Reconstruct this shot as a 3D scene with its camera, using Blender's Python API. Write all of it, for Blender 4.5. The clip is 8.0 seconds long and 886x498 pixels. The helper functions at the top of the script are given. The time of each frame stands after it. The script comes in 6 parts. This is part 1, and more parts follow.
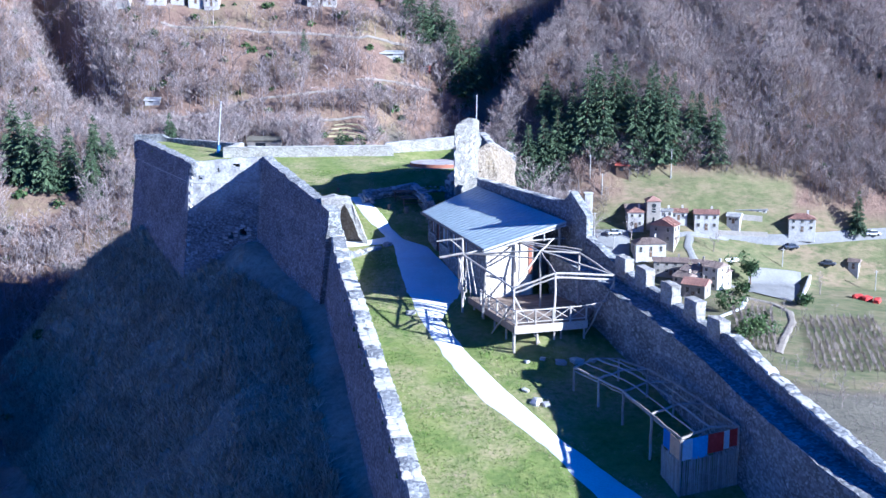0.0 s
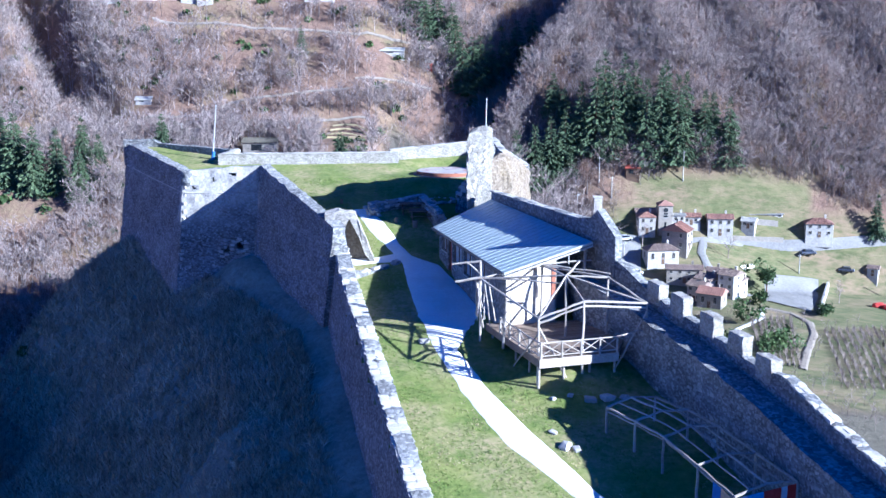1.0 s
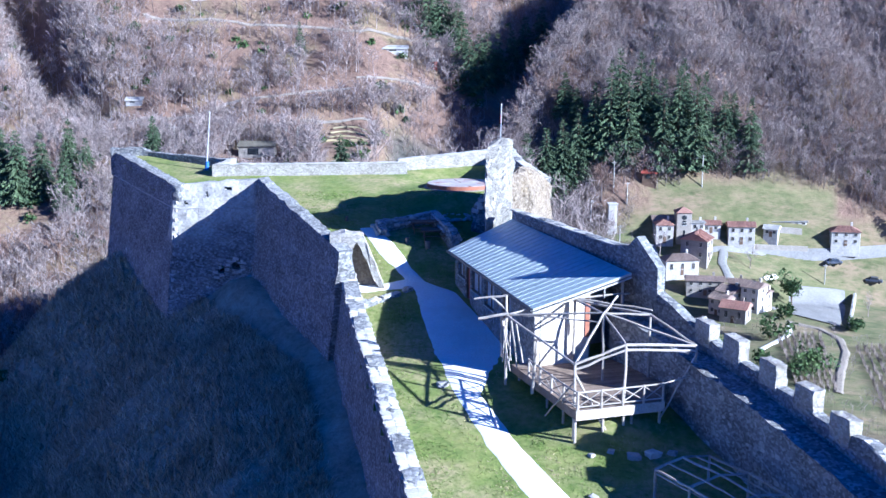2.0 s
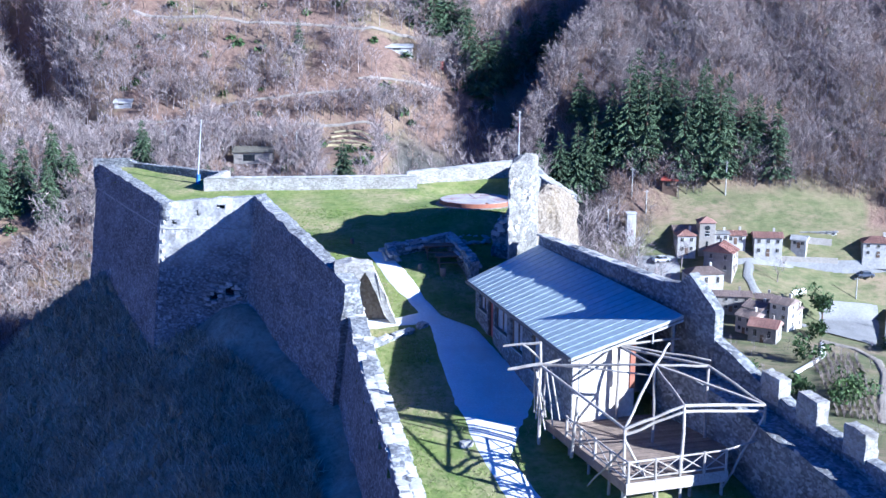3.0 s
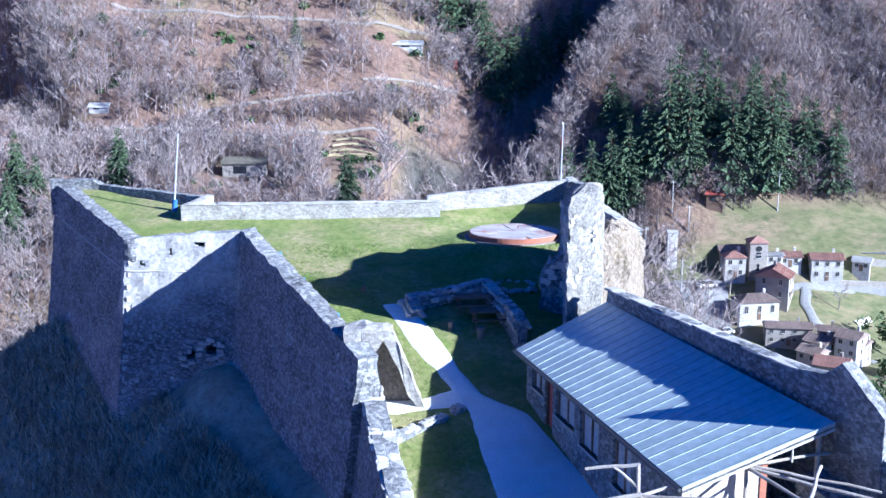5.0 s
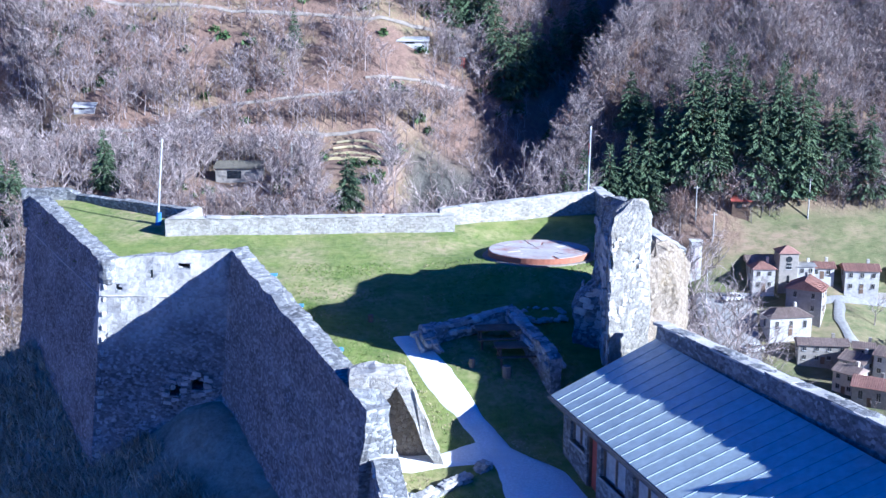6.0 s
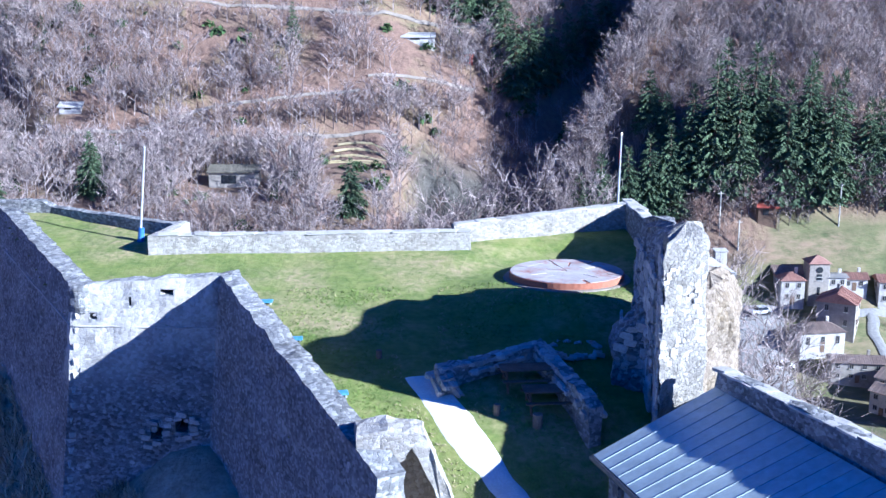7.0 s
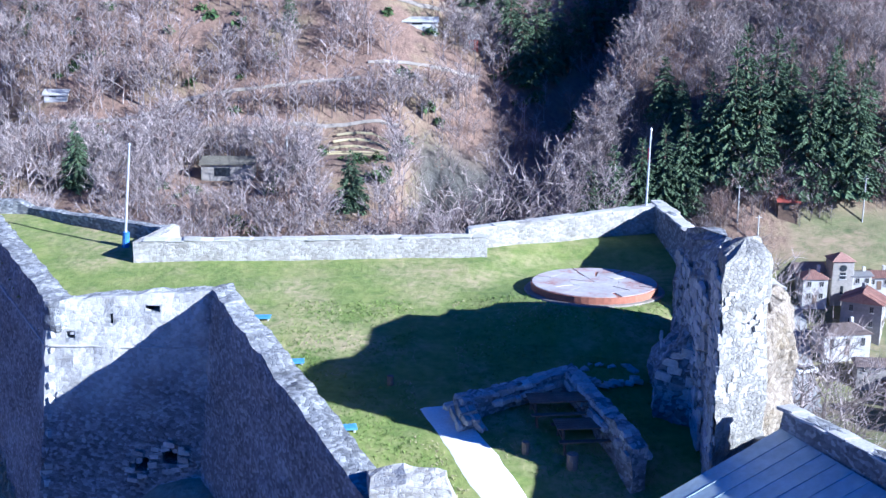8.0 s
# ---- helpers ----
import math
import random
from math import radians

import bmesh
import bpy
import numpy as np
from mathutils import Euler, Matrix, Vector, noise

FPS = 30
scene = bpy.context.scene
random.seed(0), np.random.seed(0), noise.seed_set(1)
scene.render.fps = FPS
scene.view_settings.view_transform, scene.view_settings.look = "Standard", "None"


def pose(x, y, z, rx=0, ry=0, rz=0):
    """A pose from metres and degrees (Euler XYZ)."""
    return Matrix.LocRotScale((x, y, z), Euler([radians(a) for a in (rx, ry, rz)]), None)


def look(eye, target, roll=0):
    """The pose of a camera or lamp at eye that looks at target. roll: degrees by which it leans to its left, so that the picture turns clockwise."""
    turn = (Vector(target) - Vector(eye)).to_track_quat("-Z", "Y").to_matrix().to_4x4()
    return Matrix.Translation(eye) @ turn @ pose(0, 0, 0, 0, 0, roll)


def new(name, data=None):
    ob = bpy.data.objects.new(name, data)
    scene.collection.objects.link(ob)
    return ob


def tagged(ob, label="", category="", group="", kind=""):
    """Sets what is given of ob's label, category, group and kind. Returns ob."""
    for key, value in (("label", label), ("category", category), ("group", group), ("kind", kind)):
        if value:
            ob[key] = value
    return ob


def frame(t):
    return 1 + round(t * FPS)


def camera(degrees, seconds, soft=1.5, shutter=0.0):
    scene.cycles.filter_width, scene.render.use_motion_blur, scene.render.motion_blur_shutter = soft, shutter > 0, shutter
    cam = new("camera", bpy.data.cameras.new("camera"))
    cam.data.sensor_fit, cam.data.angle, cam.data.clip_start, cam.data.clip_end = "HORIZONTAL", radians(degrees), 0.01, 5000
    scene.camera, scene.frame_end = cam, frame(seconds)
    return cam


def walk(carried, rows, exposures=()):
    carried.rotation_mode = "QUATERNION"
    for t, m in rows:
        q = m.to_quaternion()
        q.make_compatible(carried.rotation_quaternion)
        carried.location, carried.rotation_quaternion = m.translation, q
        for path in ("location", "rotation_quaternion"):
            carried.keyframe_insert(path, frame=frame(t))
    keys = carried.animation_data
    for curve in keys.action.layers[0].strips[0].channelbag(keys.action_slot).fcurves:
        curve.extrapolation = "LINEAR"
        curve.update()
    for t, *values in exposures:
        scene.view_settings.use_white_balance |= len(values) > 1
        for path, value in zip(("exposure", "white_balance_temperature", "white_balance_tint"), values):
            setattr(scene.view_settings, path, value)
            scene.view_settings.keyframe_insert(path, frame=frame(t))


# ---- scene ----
cam = camera(41.0, 8.0)
# seconds, eye, yaw to the left, pitch up, roll
ROWS = [
    (0.0, 0.000, 0.000, 17.109, 0.009, -12.000, -0.121),
    (0.5, -0.710, 3.180, 17.413, -0.178, -12.205, -0.077),
    (1.0, -1.459, 6.724, 17.730, -0.355, -12.421, -0.057),
    (1.5, -2.161, 10.699, 18.009, -0.480, -12.627, -0.042),
    (3.0, -4.011, 24.209, 18.392, -0.700, -13.114, -0.002),
    (3.5, -4.547, 28.548, 18.307, -0.761, -13.195, -0.007),
    (4.0, -4.986, 32.694, 18.143, -0.776, -13.247, -0.023),
    (4.5, -5.403, 36.837, 17.876, -0.796, -13.279, -0.049),
    (6.0, -6.670, 49.173, 16.880, -0.889, -13.417, 0.006),
    (6.5, -7.015, 53.021, 16.626, -0.878, -13.486, 0.023),
    (7.0, -7.375, 56.444, 16.450, -0.922, -13.605, 0.056),
    (7.5, -7.786, 59.432, 16.329, -1.034, -13.921, 0.118),
    (8.0, -8.223, 61.998, 16.261, -1.207, -14.388, 0.201),
]


def aim(x, y, z, yaw, pitch, roll):
    return pose(x, y, z, 90 + pitch, 0, yaw) @ pose(0, 0, 0, 0, 0, roll)


walk(cam, [(t, aim(*row)) for t, *row in ROWS], exposures=[(0.0, 1.86, 4170, 9), (8.0, 1.86, 4170, 9)])

# ---- light ----
SUN_WAY = Vector((0.89 * math.cos(radians(23)), -0.45 * math.cos(radians(23)), math.sin(radians(23)))).normalized()
world = bpy.data.worlds.new("sky")
scene.world = world
world.use_nodes = True
sky = world.node_tree.nodes.new("ShaderNodeTexSky")
sky.sky_type, sky.sun_disc = "NISHITA", False
sky.sun_elevation, sky.sun_rotation = radians(23), math.atan2(SUN_WAY.x, SUN_WAY.y)
sky.air_density, sky.dust_density, sky.ozone_density = 0.8, 0.0, 8.0
deep = world.node_tree.nodes.new("ShaderNodeMix")
deep.data_type, deep.blend_type = "RGBA", "MULTIPLY"
deep.inputs[0].default_value, deep.inputs[7].default_value = 1.0, (0.42, 0.84, 1.32, 1)
world.node_tree.links.new(sky.outputs[0], deep.inputs[6])
world.node_tree.links.new(deep.outputs[2], world.node_tree.nodes["Background"].inputs[0])
world.node_tree.nodes["Background"].inputs[1].default_value = 0.029
sun_data = bpy.data.lights.new("sun", "SUN")
sun_data.energy, sun_data.angle, sun_data.color = 5.0, radians(0.53), (1.0, 0.80, 0.57)
sun = new("sun", sun_data)
sun.matrix_world = look(SUN_WAY * 200, (0, 0, 0))


# ---- materials ----
def mat(name, dark, mid, light, big=0.4, fine=6.0, rough=0.85, bump=0.3, metal=0.0, cells=0.0, joint=0.0, vary=0.0, streak=None, depth=0.03, patch=None):
    """Three colours mixed by noise at two scales; cells: size of rubble stones in metres, joint: colour pull of their mortar; vary: per piece."""
    m = bpy.data.materials.new(name)
    m.use_nodes = True
    nt = m.node_tree
    bsdf = nt.nodes["Principled BSDF"]
    bsdf.inputs["Roughness"].default_value, bsdf.inputs["Metallic"].default_value = rough, metal
    put, link = nt.nodes.new, nt.links.new
    geo = put("ShaderNodeNewGeometry")
    where = geo.outputs["Position"]
    if streak:
        mp = put("ShaderNodeMapping")
        mp.inputs["Scale"].default_value = streak
        link(where, mp.inputs["Vector"])
        where = mp.outputs[0]

    def noise_at(scale, detail):
        n = put("ShaderNodeTexNoise")
        n.inputs["Scale"].default_value, n.inputs["Detail"].default_value, n.inputs["Roughness"].default_value = scale, detail, 0.65
        link(where, n.inputs["Vector"])
        return n.outputs["Fac"]

    def ramp(fac, stops):
        r = put("ShaderNodeValToRGB")
        while len(r.color_ramp.elements) < len(stops):
            r.color_ramp.elements.new(0.5)
        for e, (at, c) in zip(r.color_ramp.elements, stops):
            e.position, e.color = at, (*c, 1)
        link(fac, r.inputs[0])
        return r.outputs[0]

    def mix(fac, a, b, how="MIX"):
        x = put("ShaderNodeMix")
        x.data_type, x.blend_type = "RGBA", how
        for v, sock in ((fac, x.inputs[0]), (a, x.inputs[6]), (b, x.inputs[7])):
            if isinstance(v, (int, float)):
                sock.default_value = v
            elif isinstance(v, tuple):
                sock.default_value = (*v, 1)
            else:
                link(v, sock)
        return x.outputs[2]

    large, small = noise_at(big, 4), noise_at(fine, 6)
    colour = ramp(large, [(0.32, dark), (0.5, mid), (0.68, light)])
    grain = ramp(small, [(0.25, tuple(c * 0.55 for c in mid)), (0.75, tuple(min(1, c * 1.35) for c in light))])
    colour = mix(0.45, colour, grain)
    height = small
    if patch:
        tone, scale, cut = patch
        worn = noise_at(scale, 5)
        gate = put("ShaderNodeMapRange")
        gate.inputs["From Min"].default_value, gate.inputs["From Max"].default_value = cut - 0.06, cut + 0.12
        link(worn, gate.inputs["Value"])
        flecks = put("ShaderNodeMath")
        flecks.operation = "MULTIPLY"
        link(gate.outputs[0], flecks.inputs[0])
        speck = put("ShaderNodeMapRange")
        speck.inputs["From Min"].default_value, speck.inputs["From Max"].default_value = 0.3, 0.62
        link(small, speck.inputs["Value"])
        link(speck.outputs[0], flecks.inputs[1])
        colour = mix(flecks.outputs[0], colour, tone)
    if cells:
        bend = put("ShaderNodeTexNoise")
        bend.inputs["Scale"].default_value = 1.3 / cells
        link(where, bend.inputs["Vector"])
        shift = put("ShaderNodeVectorMath")
        shift.operation = "MULTIPLY_ADD"
        shift.inputs[1].default_value = (cells * 0.9,) * 3
        link(bend.outputs["Color"], shift.inputs[0])
        link(where, shift.inputs[2])
        where = shift.outputs[0]
        v = put("ShaderNodeTexVoronoi")
        v.inputs["Scale"].default_value, v.inputs["Randomness"].default_value = 1 / cells, 0.9
        link(where, v.inputs["Vector"])
        colour = mix(0.55, colour, ramp(v.outputs["Color"], [(0.15, dark), (0.5, mid), (0.85, light)]))
        d = put("ShaderNodeTexVoronoi")
        d.feature = "DISTANCE_TO_EDGE"
        d.inputs["Scale"].default_value, d.inputs["Randomness"].default_value = 1 / cells, 0.9
        link(where, d.inputs["Vector"])
        edge = put("ShaderNodeMapRange")
        edge.inputs["From Max"].default_value = 0.12
        link(d.outputs["Distance"], edge.inputs["Value"])
        if joint:
            inv = put("ShaderNodeMath")
            inv.operation, inv.inputs[0].default_value = "SUBTRACT", 1
            link(edge.outputs[0], inv.inputs[1])
            sc = put("ShaderNodeMath")
            sc.operation, sc.inputs[1].default_value = "MULTIPLY", joint
            link(inv.outputs[0], sc.inputs[0])
            colour = mix(sc.outputs[0], colour, tuple(c * 0.6 for c in dark))
        add = put("ShaderNodeMath")
        add.operation = "MULTIPLY_ADD"
        add.inputs[1].default_value = 0.4
        link(small, add.inputs[0])
        link(edge.outputs[0], add.inputs[2])
        height = add.outputs[0]
    if vary:
        info = put("ShaderNodeObjectInfo")
        isl = geo.outputs["Random Per Island"]
        s = put("ShaderNodeMath")
        s.operation = "ADD"
        link(info.outputs["Random"], s.inputs[0])
        link(isl, s.inputs[1])
        f = put("ShaderNodeMath")
        f.operation = "FRACT"
        link(s.outputs[0], f.inputs[0])
        tint = ramp(f.outputs[0], [(0.0, (1 - vary,) * 3), (0.5, (1, 1, 1)), (1.0, (1 + vary, 1 + vary * 0.95, 1 + vary * 0.85))])
        colour = mix(1.0, colour, tint, "MULTIPLY")
    link(colour, bsdf.inputs["Base Color"])
    if bump:
        b = put("ShaderNodeBump")
        b.inputs["Strength"].default_value, b.inputs["Distance"].default_value = bump, depth
        link(height, b.inputs["Height"])
        link(b.outputs[0], bsdf.inputs["Normal"])
    return m


M = {}
# wall shade put into the stone colour: darker, cooler than the sunlit walls' rubble
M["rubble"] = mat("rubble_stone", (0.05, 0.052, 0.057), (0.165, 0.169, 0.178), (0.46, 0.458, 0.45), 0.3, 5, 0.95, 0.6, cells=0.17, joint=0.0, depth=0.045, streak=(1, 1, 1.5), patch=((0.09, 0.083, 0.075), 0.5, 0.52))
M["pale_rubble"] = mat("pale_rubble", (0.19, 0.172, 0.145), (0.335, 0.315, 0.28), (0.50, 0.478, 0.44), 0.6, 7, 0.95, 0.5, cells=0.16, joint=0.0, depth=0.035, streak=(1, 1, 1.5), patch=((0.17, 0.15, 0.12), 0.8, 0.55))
# pale lime tone carries the brightness of the sunlit bastion face
M["sunlit_lime"] = mat("sunlit_lime_stone", (0.28, 0.265, 0.235), (0.46, 0.44, 0.405), (0.62, 0.60, 0.56), 0.7, 6, 0.95, 0.4, cells=0.16, depth=0.025, patch=((0.28, 0.255, 0.21), 0.9, 0.57))
M["tower"] = mat("tower_rubble", (0.15, 0.14, 0.122), (0.265, 0.25, 0.222), (0.40, 0.382, 0.348), 0.7, 7, 0.95, 0.8, cells=0.12, depth=0.05, patch=((0.13, 0.115, 0.09), 0.9, 0.54))
M["brown_rubble"] = mat("brown_rubble", (0.13, 0.10, 0.072), (0.235, 0.195, 0.145), (0.34, 0.295, 0.235), 0.7, 5, 0.95, 0.7, cells=0.15, joint=0.0, depth=0.05, patch=((0.28, 0.22, 0.12), 0.6, 0.52))
M["cap"] = mat("cap_stone", (0.30, 0.285, 0.26), (0.44, 0.42, 0.385), (0.57, 0.55, 0.51), 0.8, 9, 0.9, 0.5, vary=0.18)
M["stone"] = mat("field_stone", (0.22, 0.208, 0.195), (0.36, 0.345, 0.325), (0.52, 0.50, 0.475), 1.2, 9, 0.9, 0.5, vary=0.25)
M["lawn"] = mat("lawn", (0.060, 0.115, 0.012), (0.130, 0.185, 0.027), (0.235, 0.24, 0.07), 0.5, 2.6, 0.95, 0.8, depth=0.08, patch=((0.36, 0.29, 0.16), 0.16, 0.53))
M["slope"] = mat("dry_slope_grass", (0.10, 0.10, 0.068), (0.225, 0.215, 0.15), (0.40, 0.375, 0.28), 0.30, 2.6, 0.95, 0.9, depth=0.16, patch=((0.36, 0.33, 0.24), 0.45, 0.54))
M["straw"] = mat("dry_straw", (0.15, 0.14, 0.095), (0.32, 0.295, 0.205), (0.54, 0.50, 0.38), 0.4, 2.2, 0.95, 0.0, vary=0.35)
M["litter"] = mat("leaf_litter", (0.085, 0.060, 0.048), (0.165, 0.112, 0.083), (0.275, 0.172, 0.122), 0.09, 1.6, 0.95, 0.8, depth=0.3, patch=((0.19, 0.17, 0.085), 0.09, 0.53))
M["meadow"] = mat("meadow", (0.045, 0.075, 0.018), (0.095, 0.115, 0.038), (0.20, 0.175, 0.09), 0.5, 1.6, 0.95, 0.8, depth=0.2, patch=((0.24, 0.18, 0.115), 0.22, 0.515), streak=(0.45, 1, 1))
M["scrub"] = mat("winter_scrub", (0.07, 0.065, 0.048), (0.12, 0.11, 0.08), (0.17, 0.155, 0.12), 0.12, 2, 0.95, 0.9, depth=0.2)
M["scrub_twig"] = mat("brown_twigs", (0.13, 0.105, 0.09), (0.21, 0.175, 0.155), (0.29, 0.25, 0.225), 0.15, 1.5, 0.95, 0.0, vary=0.4)
M["grass"] = mat("grass_blades", (0.07, 0.14, 0.012), (0.13, 0.205, 0.027), (0.21, 0.26, 0.06), 0.5, 3, 0.9, 0.0, vary=0.35)
M["pale_straw"] = mat("pale_straw", (0.22, 0.19, 0.09), (0.33, 0.28, 0.15), (0.44, 0.38, 0.23), 0.5, 3, 0.9, 0.0, vary=0.3)
# near-black ravine ground: the ravine's shade is put into this colour
M["rock"] = mat("shade_dark_bank", (0.04, 0.04, 0.035), (0.07, 0.068, 0.06), (0.105, 0.1, 0.09), 0.3, 2, 0.95, 0.8, depth=0.3)
M["gravel"] = mat("white_gravel", (0.70, 0.68, 0.63), (0.80, 0.78, 0.73), (0.86, 0.84, 0.80), 0.5, 10, 0.9, 0.3, depth=0.015, patch=((0.62, 0.585, 0.52), 0.4, 0.60))
M["asphalt"] = mat("worn_road", (0.15, 0.148, 0.145), (0.21, 0.207, 0.203), (0.28, 0.275, 0.27), 0.4, 5, 0.9, 0.2)
M["track"] = mat("dirt_track", (0.15, 0.128, 0.10), (0.225, 0.195, 0.16), (0.30, 0.265, 0.225), 0.5, 3, 0.95, 0.3)
M["metal"] = mat("grey_metal_roof", (0.35, 0.42, 0.43), (0.40, 0.47, 0.48), (0.46, 0.53, 0.54), 0.5, 3, 0.5, 0.03, metal=0.15, vary=0.05)
M["flashing"] = mat("dark_flashing", (0.05, 0.055, 0.065), (0.08, 0.085, 0.095), (0.11, 0.115, 0.125), 1, 6, 0.5, 0.1, metal=0.4)
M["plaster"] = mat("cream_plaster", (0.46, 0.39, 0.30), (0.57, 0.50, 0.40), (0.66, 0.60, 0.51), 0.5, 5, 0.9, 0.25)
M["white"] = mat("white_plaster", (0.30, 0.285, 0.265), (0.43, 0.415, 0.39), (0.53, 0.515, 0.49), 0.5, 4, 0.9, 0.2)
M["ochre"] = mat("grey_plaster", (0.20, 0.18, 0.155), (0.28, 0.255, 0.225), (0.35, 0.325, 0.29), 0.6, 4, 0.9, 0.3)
M["tile"] = mat("clay_roof_tile", (0.19, 0.10, 0.075), (0.29, 0.155, 0.115), (0.36, 0.22, 0.175), 0.9, 5, 0.9, 0.6, vary=0.25)
M["old_tile"] = mat("weathered_roof_tile", (0.14, 0.105, 0.085), (0.215, 0.16, 0.13), (0.29, 0.23, 0.20), 0.9, 5, 0.9, 0.6, vary=0.25)
M["pole"] = mat("weathered_pole", (0.24, 0.20, 0.165), (0.36, 0.32, 0.275), (0.47, 0.43, 0.38), 1.5, 12, 0.85, 0.4, vary=0.2)
M["plank"] = mat("weathered_plank", (0.11, 0.08, 0.06), (0.18, 0.135, 0.10), (0.27, 0.21, 0.165), 1.0, 10, 0.85, 0.35, vary=0.25)
M["dark_wood"] = mat("dark_wood", (0.07, 0.045, 0.028), (0.12, 0.08, 0.05), (0.18, 0.12, 0.08), 1.5, 10, 0.8, 0.4, vary=0.2)
M["red_wood"] = mat("red_door_wood", (0.22, 0.045, 0.03), (0.34, 0.07, 0.045), (0.42, 0.11, 0.08), 2, 10, 0.7, 0.2)
M["rust"] = mat("rusted_steel", (0.20, 0.07, 0.04), (0.28, 0.105, 0.06), (0.35, 0.15, 0.09), 1.2, 8, 0.8, 0.3)
M["slab"] = mat("grey_inlaid_slab", (0.31, 0.27, 0.265), (0.40, 0.37, 0.365), (0.47, 0.45, 0.44), 1.0, 6, 0.8, 0.15, vary=0.08, patch=((0.26, 0.10, 0.08), 0.75, 0.54))
M["bark"] = mat("bare_bark", (0.14, 0.113, 0.110), (0.255, 0.213, 0.207), (0.385, 0.332, 0.322), 0.35, 1.2, 0.95, 0.0, vary=0.55)
M["needles"] = mat("conifer_needles", (0.024, 0.046, 0.024), (0.055, 0.092, 0.045), (0.115, 0.155, 0.075), 0.3, 3, 0.9, 0.0, vary=0.45)
M["leaves"] = mat("evergreen_leaves", (0.02, 0.045, 0.012), (0.04, 0.08, 0.02), (0.08, 0.12, 0.035), 0.3, 3, 0.85, 0.0, vary=0.35)
M["glass"] = mat("dark_window", (0.02, 0.024, 0.03), (0.03, 0.035, 0.042), (0.045, 0.05, 0.06), 1, 4, 0.12, 0.0)
M["curtain"] = mat("grey_blind", (0.30, 0.30, 0.31), (0.40, 0.40, 0.41), (0.48, 0.48, 0.49), 1, 4, 0.8, 0.1)
M["steel"] = mat("galvanised_steel", (0.42, 0.43, 0.45), (0.54, 0.55, 0.57), (0.62, 0.63, 0.65), 2, 8, 0.5, 0.05, metal=0.5)
M["concrete"] = mat("pale_concrete", (0.34, 0.33, 0.31), (0.44, 0.43, 0.405), (0.52, 0.51, 0.485), 0.8, 6, 0.9, 0.2)
M["blue_cloth"] = mat("blue_canvas", (0.03, 0.09, 0.30), (0.05, 0.14, 0.42), (0.08, 0.20, 0.52), 1.5, 8, 0.85, 0.3)
M["pale_blue"] = mat("pale_blue_canvas", (0.20, 0.36, 0.66), (0.28, 0.46, 0.78), (0.36, 0.55, 0.84), 1.5, 8, 0.85, 0.3)
M["bench_blue"] = mat("blue_bench_paint", (0.05, 0.17, 0.36), (0.09, 0.25, 0.48), (0.15, 0.34, 0.56), 1.5, 8, 0.6, 0.1)
M["red_cloth"] = mat("red_canvas", (0.30, 0.02, 0.02), (0.42, 0.035, 0.03), (0.50, 0.06, 0.05), 1.5, 8, 0.85, 0.3)
M["white_cloth"] = mat("white_canvas", (0.66, 0.64, 0.62), (0.76, 0.75, 0.73), (0.82, 0.81, 0.80), 1.5, 8, 0.85, 0.2)
M["tan_cloth"] = mat("tan_canvas", (0.36, 0.25, 0.16), (0.48, 0.34, 0.22), (0.58, 0.43, 0.30), 1.5, 8, 0.85, 0.2)
M["car"] = mat("car_paint", (0.60, 0.61, 0.63), (0.68, 0.69, 0.71), (0.74, 0.75, 0.77), 1, 5, 0.3, 0.0)
M["dark_car"] = mat("dark_car_paint", (0.05, 0.06, 0.09), (0.07, 0.08, 0.11), (0.09, 0.10, 0.14), 1, 5, 0.3, 0.0)
M["rubber"] = mat("rubber", (0.015, 0.015, 0.015), (0.025, 0.025, 0.025), (0.04, 0.04, 0.04), 1, 6, 0.9, 0.0)
M["twig_red"] = mat("russet_twigs", (0.16, 0.105, 0.08), (0.25, 0.165, 0.13), (0.33, 0.23, 0.185), 0.3, 2, 0.95, 0.0, vary=0.3)


# ---- shape helpers ----
def smooth(a, b, v):
    k = np.clip((v - a) / (b - a), 0, 1)
    return k * k * (3 - 2 * k)


def court(y):
    """Height of the lawn inside the walls."""
    return np.where(y < 102, 0.17 * (y - 102), 0.109 * (y - 102))


def west_line(y):
    return np.interp(y, [30, 56.5, 67.3, 80, 90.7, 107.5, 125], [4.5, -2.0, -4.1, -6.7, -9, -19, -33])


def east_line(y):
    return np.interp(y, [40, 57.7, 65, 75.6, 82, 95, 108, 121], [19.5, 16.9, 15.2, 11.7, 8.5, 4, 6.5, 4.2])


